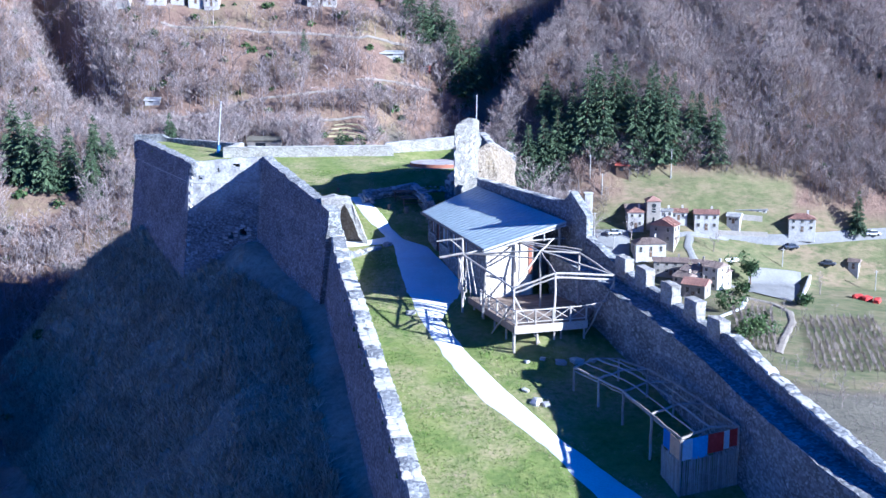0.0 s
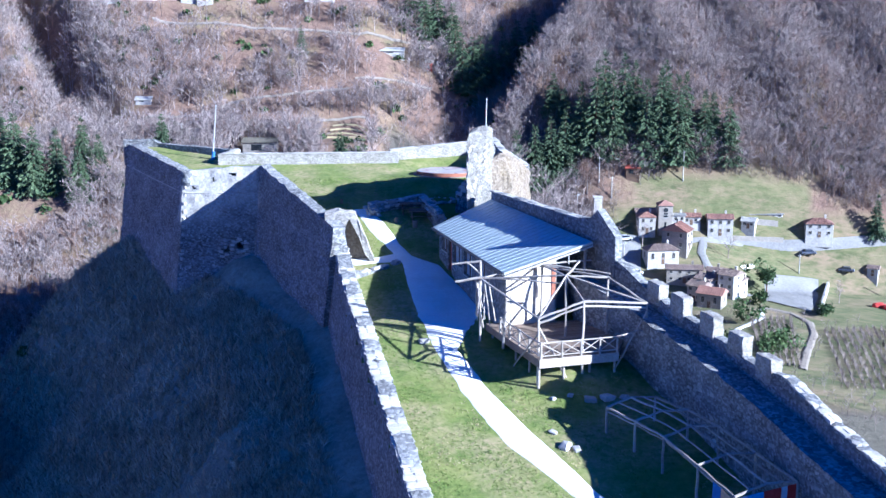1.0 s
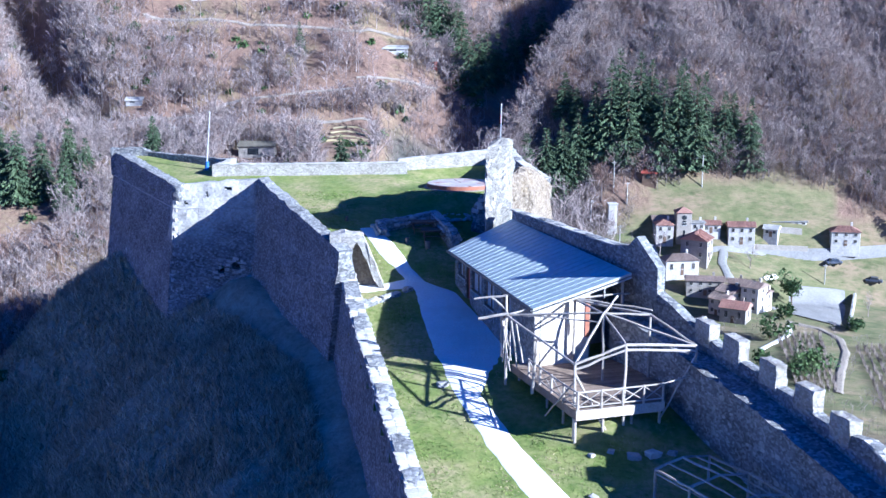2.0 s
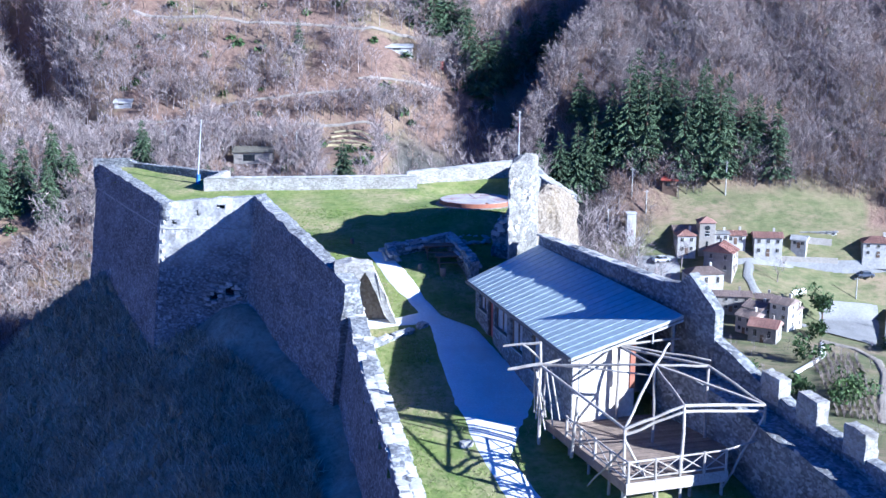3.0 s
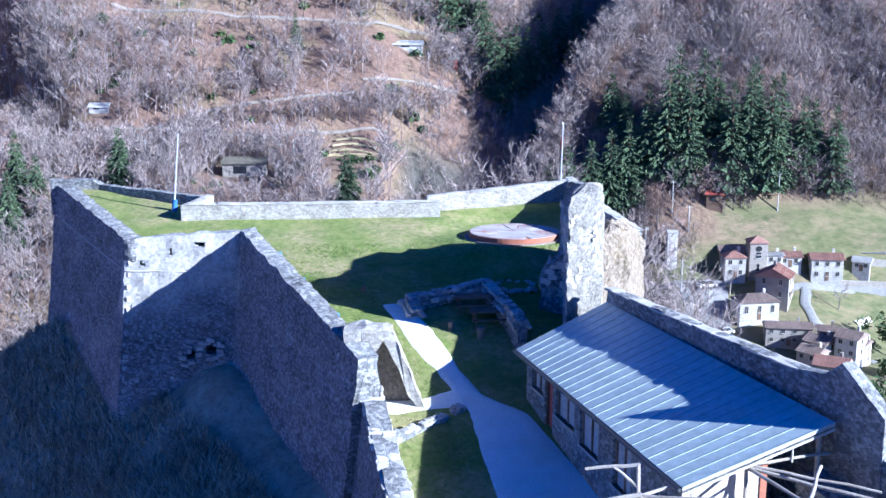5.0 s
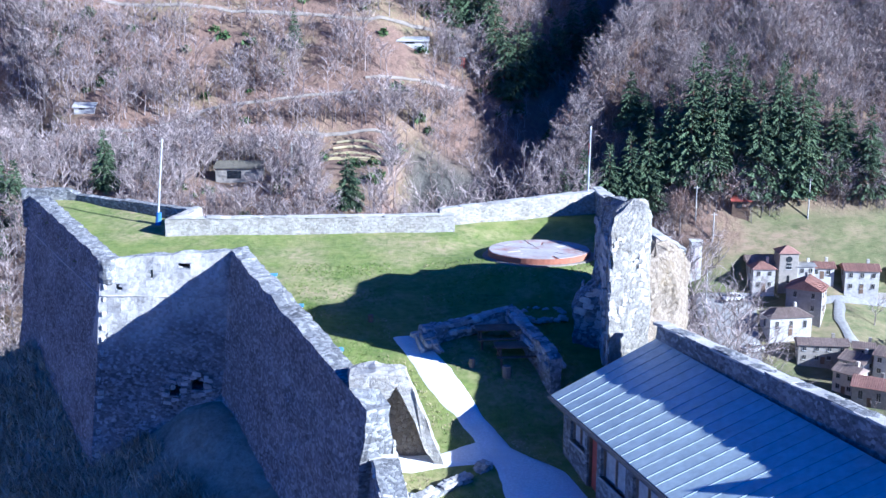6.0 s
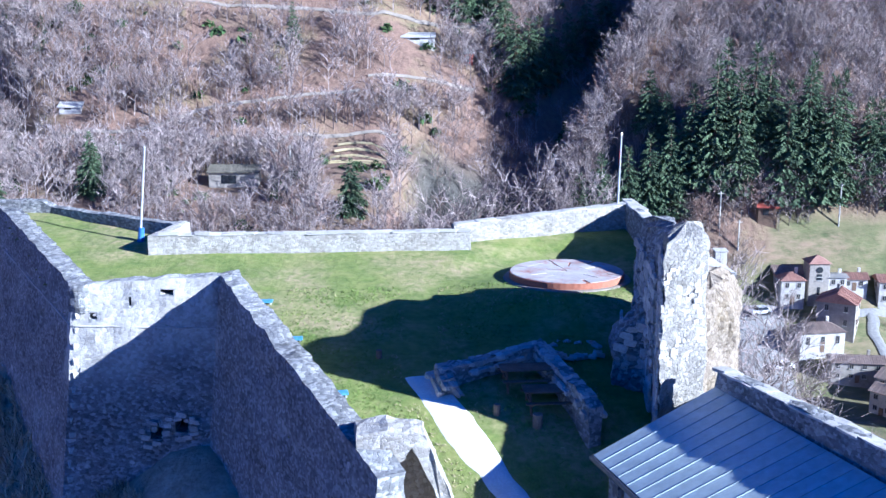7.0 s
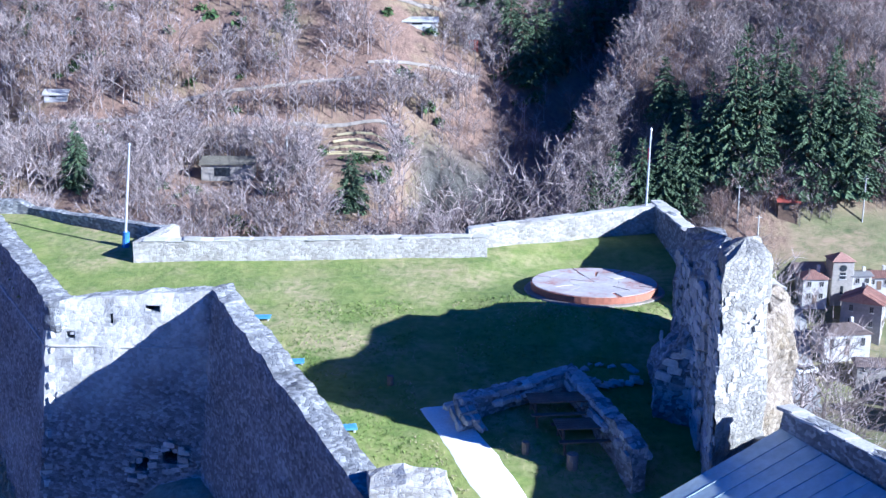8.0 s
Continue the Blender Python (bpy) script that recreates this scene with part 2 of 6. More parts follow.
def land(x, y):
    """Height of the open ground: castle spur, valley with the village, wooded hills."""
    x, y = np.asarray(x, float), np.asarray(y, float)
    yc = np.clip(y, 20, 120)
    spur = court(yc) - 4.0 - 1.3 * smooth(86, 101, yc) * (x < 0) - 1.0 * smooth(106, 116, yc) * smooth(-20, -25, x) - (0.40 + 0.3 * smooth(96, 108, yc)) * np.maximum(0, west_line(yc) - x) - 0.45 * np.maximum(0, west_line(yc) - x - 8) - 1.0 * np.maximum(0, x - east_line(yc) + 1)
    spur = spur - 0.9 * np.maximum(0, y - 121)
    deep = np.where(x < 0, -24 + 0.1 * (y - 100) * (y > 100), -27)
    vale = -15.1 + 0.55 * (np.minimum(y, 164.5) - 161.6) + 1.9 * np.clip(y - 164.5, 0, 3.5) - 0.28 * np.clip(x - 34, 0, 40)
    vale = np.maximum(vale, -27) - 0.85 * np.clip(20.5 - x, 0, 18) * smooth(140, 152, y)
    west = smooth(12, -6, x)
    floor = vale * (1 - west) + west * np.where(y > 120, deep + smooth(125, 168, y) * 14, deep)
    floor = floor - 30 * smooth(154, 166, y) * smooth(-10, -8, x) * (1 - smooth(9, 14, x))
    low = np.maximum(spur, floor)
    # wooded hill on the west, a spur with spruces on the east, a shaded ravine between them
    left = -4.5 + 0.75 * (y - 171) + 0.032 * np.abs(x)
    face = np.interp(y, [160, 167.5, 177, 193, 230, 400], [-20, -7.3, 5.2, 17, 38, 60]) - 0.10 * np.clip(x - 34, 0, 60)
    face = face - 3.2 * smooth(21, 14, x) * (1 - smooth(174, 180, y))
    arris = np.interp(y, [160, 172.2, 176.7, 184, 194, 220, 400], [4.5, 7.0, 11.4, 17.5, 25.5, 46, 190])
    right = face - 1.3 * np.maximum(0, arris - x) + 1.3 * np.sin(x * 0.35 + y * 0.12) * smooth(169, 175, y) * smooth(0, 8, x - arris)
    left = left - 0.36 * np.clip(x + 12, 0, 40)
    left = left - 12 * smooth(175, 169, y) * smooth(-10, -6.5, x) * (1 - smooth(8, 13, x))
    hill = np.maximum(left, right)
    gully = -48.5 - 0.65 * (y - 172)
    hill = hill - 9.5 * np.exp(-(((x - gully) / 3.8) ** 2)) * smooth(150, 165, y)
    far = 70 + 12 * np.sin(x * 0.011) + 8 * np.sin(x * 0.023 + 1)
    hill = np.where(hill > far, far + 0.05 * (hill - far), hill)
    return np.maximum(low, hill)


def mesh_of(name, verts, faces, material, smooth_shade=False):
    me = bpy.data.meshes.new(name)
    me.from_pydata([tuple(v) for v in verts], [], faces)
    for m in material if isinstance(material, (list, tuple)) else [material]:
        me.materials.append(m)
    if smooth_shade:
        me.polygons.foreach_set("use_smooth", [True] * len(me.polygons))
    me.update()
    return me


def tri_mesh(name, tris, material):
    """A mesh from an array of triangles (n, 3, 3)."""
    tris = np.asarray(tris, np.float32)
    n = len(tris)
    me = bpy.data.meshes.new(name)
    me.vertices.add(3 * n)
    me.vertices.foreach_set("co", tris.reshape(-1))
    me.loops.add(3 * n)
    me.loops.foreach_set("vertex_index", np.arange(3 * n, dtype=np.int32))
    me.polygons.add(n)
    me.polygons.foreach_set("loop_start", np.arange(0, 3 * n, 3, dtype=np.int32))
    me.polygons.foreach_set("loop_total", np.full(n, 3, np.int32))
    me.materials.append(material)
    me.update(calc_edges=True)
    me.validate()
    return me


def part(name, bm, material, parent=None, label=""):
    """Links a bmesh as one mesh object under a thing or part."""
    me = bpy.data.meshes.new(name)
    bm.normal_update()
    bm.to_mesh(me)
    bm.free()
    me.materials.append(material)
    ob = new(name, me)
    if parent:
        ob.parent = parent
    if label:
        ob["label"] = label
    return ob


def under(name, me, parent, label=""):
    ob = new(name, me)
    ob.parent = parent
    if label:
        ob["label"] = label
    return ob


def empty(name, x, y, z, turn=0):
    ob = new(name)
    ob.matrix_basis = pose(x, y, z, 0, 0, turn)
    return ob


def slab(bm, x0, x1, y0, y1, z0, z1, bevel=0.0):
    made = bmesh.ops.create_cube(bm, size=1)["verts"]
    for v in made:
        v.co = Vector((x0 + (v.co.x + 0.5) * (x1 - x0), y0 + (v.co.y + 0.5) * (y1 - y0), z0 + (v.co.z + 0.5) * (z1 - z0)))
    if bevel:
        edges = {e for v in made for e in v.link_edges}
        bmesh.ops.bevel(bm, geom=list(edges), offset=bevel, segments=1, affect="EDGES")
    return bm


def box(x0, x1, y0, y1, z0, z1, bevel=0.015):
    return slab(bmesh.new(), x0, x1, y0, y1, z0, z1, bevel)


def prism(corners, z0, z1, bm=None):
    """An upright prism over a plan; z0 and z1 numbers or lists by corner."""
    bm = bm or bmesh.new()
    n = len(corners)
    a = z0 if isinstance(z0, (list, tuple)) else [z0] * n
    b = z1 if isinstance(z1, (list, tuple)) else [z1] * n
    low = [bm.verts.new((x, y, z)) for (x, y), z in zip(corners, a)]
    top = [bm.verts.new((x, y, z)) for (x, y), z in zip(corners, b)]
    bm.faces.new(top)
    bm.faces.new(low[::-1])
    for i in range(n):
        j = (i + 1) % n
        bm.faces.new((low[i], low[j], top[j], top[i]))
    bmesh.ops.recalc_face_normals(bm, faces=bm.faces)
    return bm


def stick(p, q, r0, r1=None, sides=7, wobble=0.0, steps=1):
    """A round pole from p to q, a little crooked."""
    p, q = Vector(p), Vector(q)
    r1 = r0 if r1 is None else r1
    way = (q - p).normalized()
    side = way.cross(Vector((0, 0, 1)) if abs(way.z) < 0.9 else Vector((1, 0, 0))).normalized()
    up = side.cross(way)
    bm = bmesh.new()
    rings = []
    for k in range(steps + 1):
        f = k / steps
        c = p.lerp(q, f) + (side * random.uniform(-1, 1) + up * random.uniform(-1, 1)) * (wobble if 0 < k < steps else 0)
        r = (r0 + (r1 - r0) * f) * random.uniform(0.92, 1.08)
        rings.append([bm.verts.new(c + (side * math.cos(a) + up * math.sin(a)) * r) for a in [2 * math.pi * i / sides for i in range(sides)]])
    for a, b in zip(rings, rings[1:]):
        for i in range(sides):
            bm.faces.new((a[i], a[(i + 1) % sides], b[(i + 1) % sides], b[i]))
    bm.faces.new(rings[0][::-1])
    bm.faces.new(rings[-1])
    bmesh.ops.recalc_face_normals(bm, faces=bm.faces)
    return bm


def masonry(name, line, thick, material, label, batter=0.0, rough=0.05, ragged=0.08, step=0.5, rise=0.8, wander=1.0):
    """A thick rubble wall. line: (x, y, top, foot) along its outer face, the inside on the left of the way along it."""
    pts = [Vector((x, y, 0)) for x, y, _, _ in line]
    nor = []
    for i in range(len(pts)):
        ways = [(pts[k + 1] - pts[k]).normalized() for k in (i - 1, i) if 0 <= k < len(pts) - 1]
        n = sum((Vector((-w.y, w.x, 0)) for w in ways), Vector()).normalized()
        nor.append(n / max(0.5, n.dot(Vector((-ways[0].y, ways[0].x, 0)))))
    stations = []
    for i in range(len(pts) - 1):
        k = max(1, round((pts[i + 1] - pts[i]).length / step))
        for j in range(k + (i == len(pts) - 2)):
            f = j / k
            stations.append((pts[i].lerp(pts[i + 1], f), nor[i].lerp(nor[i + 1], f), *(line[i][c] + (line[i + 1][c] - line[i][c]) * f for c in (2, 3))))
    tallest = max(t - f for _, _, t, f in stations)
    nh = max(2, round(tallest / rise))
    verts, faces, rows = [], [], []
    for p, n, top, foot in stations:
        crest = top + ragged * (noise.noise(Vector((p.x, p.y, 3)) * 0.9) + 0.6 * noise.noise(Vector((p.x, p.y, 9)) * 2.7))
        prof = [(-batter * (crest - z), z) for z in [foot + (crest - foot) * k / nh for k in range(nh + 1)]]
        prof += [(thick * 0.5, crest + 0.03)] + [(thick, z) for z in [crest + (foot - crest) * k / nh for k in range(nh + 1)]]
        row = []
        for off, z in prof:
            v = p + n * off + Vector((0, 0, z))
            v += Vector(noise.noise_vector(v * 1.3 * wander)) * rough + Vector(noise.noise_vector(v * 4.0)) * rough * 0.5
            row.append(len(verts))
            verts.append(v)
        rows.append(row)
    for a, b in zip(rows, rows[1:]):
        for i in range(len(a) - 1):
            faces.append((a[i], b[i], b[i + 1], a[i + 1]))
    faces += [tuple(rows[0]), tuple(reversed(rows[-1]))]
    ob = new(name, mesh_of(name, verts, faces, material))
    bm = bmesh.new()
    bm.from_mesh(ob.data)
    bmesh.ops.recalc_face_normals(bm, faces=bm.faces)
    bm.to_mesh(ob.data)
    bm.free()
    return tagged(ob, label, "stone wall", kind="structure")


def stone_mesh(name, seed, material, flat=0.7, round_off=0.16, jitter=0.09):
    rnd = random.Random(seed)
    bm = bmesh.new()
    bmesh.ops.create_cube(bm, size=1)
    bmesh.ops.bevel(bm, geom=list(bm.edges), offset=round_off, segments=1, affect="EDGES")
    for v in bm.verts:
        v.co += Vector([rnd.uniform(-jitter, jitter) for _ in range(3)])
        v.co.z *= flat if v.co.z < 0 else 1
    me = bpy.data.meshes.new(name)
    bm.to_mesh(me)
    bm.free()
    me.materials.append(material)
    return me


def caps(wall, name, line, inward, length, tall, meshes, skip=0.0, seed=1, pair=False):
    """Cap stones along the crest of a wall; line: (x, y, z) along its middle."""
    rnd = random.Random(seed)
    for (x0, y0, z0), (x1, y1, z1) in zip(line, line[1:]):
        run, turn = math.hypot(x1 - x0, y1 - y0), math.degrees(math.atan2(y1 - y0, x1 - x0))
        at = 0.0
        while at < run - 0.1:
            own = length * rnd.uniform(0.6, 1.5)
            f = min(1, (at + own / 2) / run)
            if rnd.random() >= skip:
                for off, wide in ((-inward * 0.26, inward * 0.5), (inward * 0.25, inward * 0.5)) if pair else ((0, inward * 0.95),):
                    wide *= rnd.uniform(0.85, 1.15)
                    ob = under(name, rnd.choice(meshes), wall)
                    a = radians(turn)
                    ob.matrix_basis = pose(x0 + (x1 - x0) * f - math.sin(a) * off, y0 + (y1 - y0) * f + math.cos(a) * off, z0 + (z1 - z0) * f - tall * 0.25 + rnd.uniform(-0.02, 0.03), rnd.uniform(-3, 3), rnd.uniform(-2, 2) - math.degrees(math.atan2(z1 - z0, run)), turn + rnd.uniform(-4, 4)) @ Matrix.Diagonal((own * 1.06, wide * 1.1, tall * rnd.uniform(0.7, 1.3), 1))
            at += own


def face_stones(wall, name, corner, along, up, out, size, count, meshes, seed=1, proud=0.5):
    """Stones standing proud of a wall face: corner, and the vectors of its sides."""
    rnd = random.Random(seed)
    corner, along, up, out = Vector(corner), Vector(along), Vector(up), Vector(out).normalized()
    ex, ez = along.normalized(), up.normalized()
    ey = ez.cross(ex).normalized()
    rows = max(1, int(up.length / (size * 0.75)))
    per = max(1, count // rows)
    for r in range(rows):
        for k in range(per):
            f, g = (k + rnd.uniform(0.1, 0.9)) / per, (r + rnd.uniform(0.2, 0.8)) / rows
            s = size * rnd.uniform(0.6, 1.35)
            at = corner + along * f + up * g + out * (proud - 0.5) * 0.1
            ob = under(name, rnd.choice(meshes), wall)
            turn = Matrix((ex, ey, ez)).transposed().to_4x4()
            ob.matrix_basis = Matrix.Translation(at) @ turn @ pose(0, 0, 0, rnd.uniform(-8, 8), rnd.uniform(-10, 10), rnd.uniform(-8, 8)) @ Matrix.Diagonal((s * 1.35, s * 0.3, s * 0.85, 1))


STONES = [stone_mesh("stone", k, M["stone"]) for k in range(6)]
CAPS = [stone_mesh("cap_stone", 20 + k, M["cap"], 0.7, 0.07, 0.05) for k in range(6)]

# ---- ground ----
def axis(fine0, fine1, step, low, high):
    out, v, d = [], fine0, step
    while v > low:
        d *= 1.35
        v -= d
        out.append(v)
    out = out[::-1] + list(np.arange(fine0, fine1, step))
    v, d = fine1, step
    while v < high:
        out.append(v)
        d *= 1.35
        v += d
    return np.array(out + [high])


def blended(name, kinds):
    """One ground material out of several, mixed by the mesh attributes named like all but the first."""
    m = bpy.data.materials.new(name)
    m.use_nodes = True
    nt = m.node_tree
    bsdf, out = nt.nodes["Principled BSDF"], nt.nodes["Material Output"]
    nt.nodes.remove(bsdf)
    last = None
    for kind in kinds:
        src = M[kind].node_tree
        twin = {}
        for n in src.nodes:
            if n.bl_idname == "ShaderNodeOutputMaterial":
                continue
            c = nt.nodes.new(n.bl_idname)
            if n.bl_idname in ("ShaderNodeMath", "ShaderNodeVectorMath"):
                c.operation = n.operation
            elif n.bl_idname == "ShaderNodeMix":
                c.data_type, c.blend_type = n.data_type, n.blend_type
            elif n.bl_idname == "ShaderNodeTexVoronoi":
                c.feature = n.feature
            for a, b in zip(n.inputs, c.inputs):
                if "default_value" in a.bl_rna.properties:
                    b.default_value = a.default_value
            if n.bl_idname == "ShaderNodeValToRGB":
                while len(c.color_ramp.elements) < len(n.color_ramp.elements):
                    c.color_ramp.elements.new(0.5)
                for e, f in zip(c.color_ramp.elements, n.color_ramp.elements):
                    e.position, e.color = f.position, f.color
            twin[n.name] = c
        for l in src.links:
            if l.to_node.name in twin:
                a = list(l.from_node.outputs).index(l.from_socket)
                b = list(l.to_node.inputs).index(l.to_socket)
                nt.links.new(twin[l.from_node.name].outputs[a], twin[l.to_node.name].inputs[b])
        top = next(c for c in twin.values() if c.bl_idname == "ShaderNodeBsdfPrincipled").outputs[0]
        if last is None:
            last = top
            continue
        at = nt.nodes.new("ShaderNodeAttribute")
        at.attribute_name = kind
        mx = nt.nodes.new("ShaderNodeMixShader")
        nt.links.new(at.outputs["Fac"], mx.inputs[0])
        nt.links.new(last, mx.inputs[1])
        nt.links.new(top, mx.inputs[2])
        last = mx.outputs[0]
    nt.links.new(last, out.inputs[0])
    return m


def bumps_at(x, y):
    return noise.noise(Vector((x * 0.16, y * 0.16, 0))) * 0.55 + noise.noise(Vector((x * 0.5, y * 0.5, 4))) * 0.2


def build_ground():
    xs, ys = axis(-75, 85, 1.1, -2500, 2500), axis(45, 205, 1.1, -2500, 3000)
    X, Y = np.meshgrid(xs, ys)
    Z = land(X, Y)
    bumps = np.array([[bumps_at(x, y) for x in xs] for y in ys])
    calm = smooth(12, 18, X) * (1 - smooth(166, 172, Y)) * 0.95
    Z = Z + bumps * (1 - calm)
    nx, ny = len(xs), len(ys)
    verts = np.stack([X, Y, Z], -1).reshape(-1, 3)
    faces = [(j * nx + i, j * nx + i + 1, (j + 1) * nx + i + 1, (j + 1) * nx + i) for j in range(ny - 1) for i in range(nx - 1)]
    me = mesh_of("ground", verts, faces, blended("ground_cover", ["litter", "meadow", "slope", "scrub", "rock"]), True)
    wob = 3 * np.array([[noise.noise(Vector((x * 0.13, y * 0.13, 7))) for x in xs] for y in ys])
    meadow = smooth(0, 2.5, X + wob * 0.4 - 15.5 - 8 * smooth(146, 138, Y)) * (1 - smooth(73, 78, X)) * smooth(108, 113, Y + wob) * (1 - smooth(167, 168.6, Y + wob * 0.3 + 2.5 * (X > 50) + 2.5 * (X < 26)))
    slope = (Y < 128) * (X < 14) * smooth(-41, -38, X + wob)
    scrub = smooth(9, 11, X) * np.maximum(1 - smooth(108, 113, Y + wob), (1 - smooth(140, 143, Y + wob)) * (1 - smooth(0, 3, X + wob * 0.4 - 22)))
    # mask of the shade-dark ground colour over the ravine and its bank
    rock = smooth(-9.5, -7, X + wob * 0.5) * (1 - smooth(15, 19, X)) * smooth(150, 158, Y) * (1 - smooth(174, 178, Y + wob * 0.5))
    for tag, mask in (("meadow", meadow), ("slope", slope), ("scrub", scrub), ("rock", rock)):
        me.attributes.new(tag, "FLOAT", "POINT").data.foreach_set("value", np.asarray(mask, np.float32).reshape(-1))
    return tagged(new("ground", me), "valley and hill ground with leaf litter, meadow and dry grass", "ground", kind="structure")


build_ground()
M["bastion"] = blended("bastion_stone", ["rubble", "sunlit_lime"])

WEST = [(4.5, 30), (1.0, 43), (-1.95, 56.5), (-3.0, 62.0), (-4.05, 67.3), (-5.45, 74.2), (-6.6, 80.0), (-7.45, 84.0), (-8.2, 88.0), (-8.95, 92.3)]
BASTION = [(-32.2, 124.6), (-23.2, 108.06), (-16.47, 107.57), (-8.86, 90.7)]
EAST = [(21.0, 38.0), (18.4, 49.0), (16.75, 57.66), (15.75, 62.4), (15.1, 64.6), (14.35, 67.3), (13.57, 70.3), (12.4, 73.2), (11.53, 75.65), (8.75, 80.9), (7.6, 82.4)]
YARD = WEST + BASTION[::-1] + [(-28.6, 124.2), (-21, 119.8), (-5.5, 119.6), (3.9, 121.0), (6.4, 108.5), (4.2, 98), (8.2, 82)] + EAST[::-1]


def inside(x, y, poly):
    odd = False
    for (x0, y0), (x1, y1) in zip(poly, poly[1:] + poly[:1]):
        if (y0 > y) != (y1 > y) and x < x0 + (y - y0) / (y1 - y0) * (x1 - x0):
            odd = not odd
    return odd


def lawn_z(x, y):
    bank = 1.15 * math.exp(-(((x - 6.9) / 2.9) ** 2) - ((y - 74.2) / 2.6) ** 2)
    dip = 0.5 * float(smooth(79, 84, y) * (1 - smooth(95, 100, y)) * (1 - smooth(0.5, 2.5, x)))
    z = float(court(y)) + bank - dip
    flat = float(smooth(6.5, 3.4, math.hypot(x + 0.35, y - 113.0)))
    z += (1.26 - 0.042 * (y - 113.0) - z) * flat
    return z + 0.06 * (1 - flat) * noise.noise(Vector((x * 0.4, y * 0.4, 2)))


def build_lawn():
    step = 0.5
    keep, verts, faces = {}, [], []

    def vid(i, j):
        if (i, j) not in keep:
            x, y = -34 + i * step, 30 + j * step
            keep[i, j] = len(verts)
            verts.append((x, y, lawn_z(x, y)))
        return keep[i, j]

    for i in range(112):
        for j in range(190):
            if inside(-34 + (i + 0.5) * step, 30 + (j + 0.5) * step, YARD):
                faces.append((vid(i, j), vid(i + 1, j), vid(i + 1, j + 1), vid(i, j + 1)))
    return tagged(new("lawn", mesh_of("lawn", verts, faces, M["lawn"], True)), "sunlit short green castle lawn, worn in places", "lawn", kind="structure")


build_lawn()


def ribbon(name, left, right, lift, material, label, ground, category="path", fine=1.0, thick=0.12):
    """A strip of ground between two edges given as equal lists of (x, y), laid on the ground."""
    def dense(line):
        out = []
        for (x0, y0), (x1, y1) in zip(line, line[1:]):
            k = max(1, int(math.hypot(x1 - x0, y1 - y0) / fine))
            out += [(x0 + (x1 - x0) * f / k, y0 + (y1 - y0) * f / k) for f in range(k)]
        return out + [line[-1]]

    pairs = []
    for (a0, a1), (b0, b1) in zip(zip(left, left[1:]), zip(right, right[1:])):
        k = max(1, int(max(math.dist(a0, a1), math.dist(b0, b1)) / fine))
        for f in range(k):
            pairs.append(((a0[0] + (a1[0] - a0[0]) * f / k, a0[1] + (a1[1] - a0[1]) * f / k), (b0[0] + (b1[0] - b0[0]) * f / k, b0[1] + (b1[1] - b0[1]) * f / k)))
    pairs.append((left[-1], right[-1]))
    verts, faces = [], []
    cross = 6
    for a, b in pairs:
        for c in range(cross + 1):
            x, y = a[0] + (b[0] - a[0]) * c / cross, a[1] + (b[1] - a[1]) * c / cross
            if 0 < c < cross:
                pass
            else:
                x += 0.16 * noise.noise(Vector((x * 1.1, y * 1.1, 5))) + 0.07 * noise.noise(Vector((x * 3.7, y * 3.7, 5)))
            verts.append((x, y, ground(x, y) + (lift if 0 < c < cross else -0.04 if lift < 0.1 else lift * 0.3)))
    n = cross + 1
    for r in range(len(pairs) - 1):
        for c in range(cross):
            faces.append((r * n + c, r * n + c + 1, (r + 1) * n + c + 1, (r + 1) * n + c))
    ob = new(name, mesh_of(name, verts, faces, material, True))
    return tagged(ob, label, category, kind="structure")


PATH_L = [(-8.3, 102.05), (-6.75, 97.7), (-5.6, 96.0), (-5.15, 94.9), (-4.2, 92.3), (-3.7, 87.7), (-3.05, 83.6), (-1.75, 77.6), (0.1, 71.3), (2.16, 66.2), (5.4, 61.2), (7.6, 56.3), (11.5, 48)]
PATH_R = [(-6.8, 102.3), (-4.95, 98.2), (-4.05, 95.7), (-3.1, 93.4), (-1.0, 91.8), (1.3, 86.0), (1.9, 83.4), (0.0, 77.2), (1.85, 71.8), (4.0, 67.3), (6.7, 61.8), (10.2, 56.3), (14.5, 48.5)]
ribbon("path", PATH_L, PATH_R, 0.05, M["gravel"], "pale gravel footpath winding through the castle lawn", lawn_z)
ribbon("path_branch", [(-8.1, 91.9), (-7.2, 91.8), (-6.2, 92.1), (-4.0, 92.4)], [(-8.25, 93.2), (-7.4, 93.1), (-6.1, 93.2), (-4.6, 94.2)], 0.08, M["gravel"], "pale gravel side path to the wall arch", lawn_z, fine=0.4)

# ---- castle walls ----
west_wall = masonry("wall_west", [(x, y, float(court(y)) + 0.75, float(court(y)) - 9.0) for x, y in WEST[::-1]], 0.95, M["rubble"], "long sloping rubble stone curtain wall with pale worn crest", batter=0.14, ragged=0.22, rough=0.08)
TOPS = [2.65, 2.3, 2.85, 0.85]
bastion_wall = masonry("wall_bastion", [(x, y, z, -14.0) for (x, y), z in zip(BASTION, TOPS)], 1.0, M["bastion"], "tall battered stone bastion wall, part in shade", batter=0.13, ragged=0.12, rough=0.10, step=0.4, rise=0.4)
sun_pale = bastion_wall.data.attributes.new("sunlit_lime", "FLOAT", "POINT")
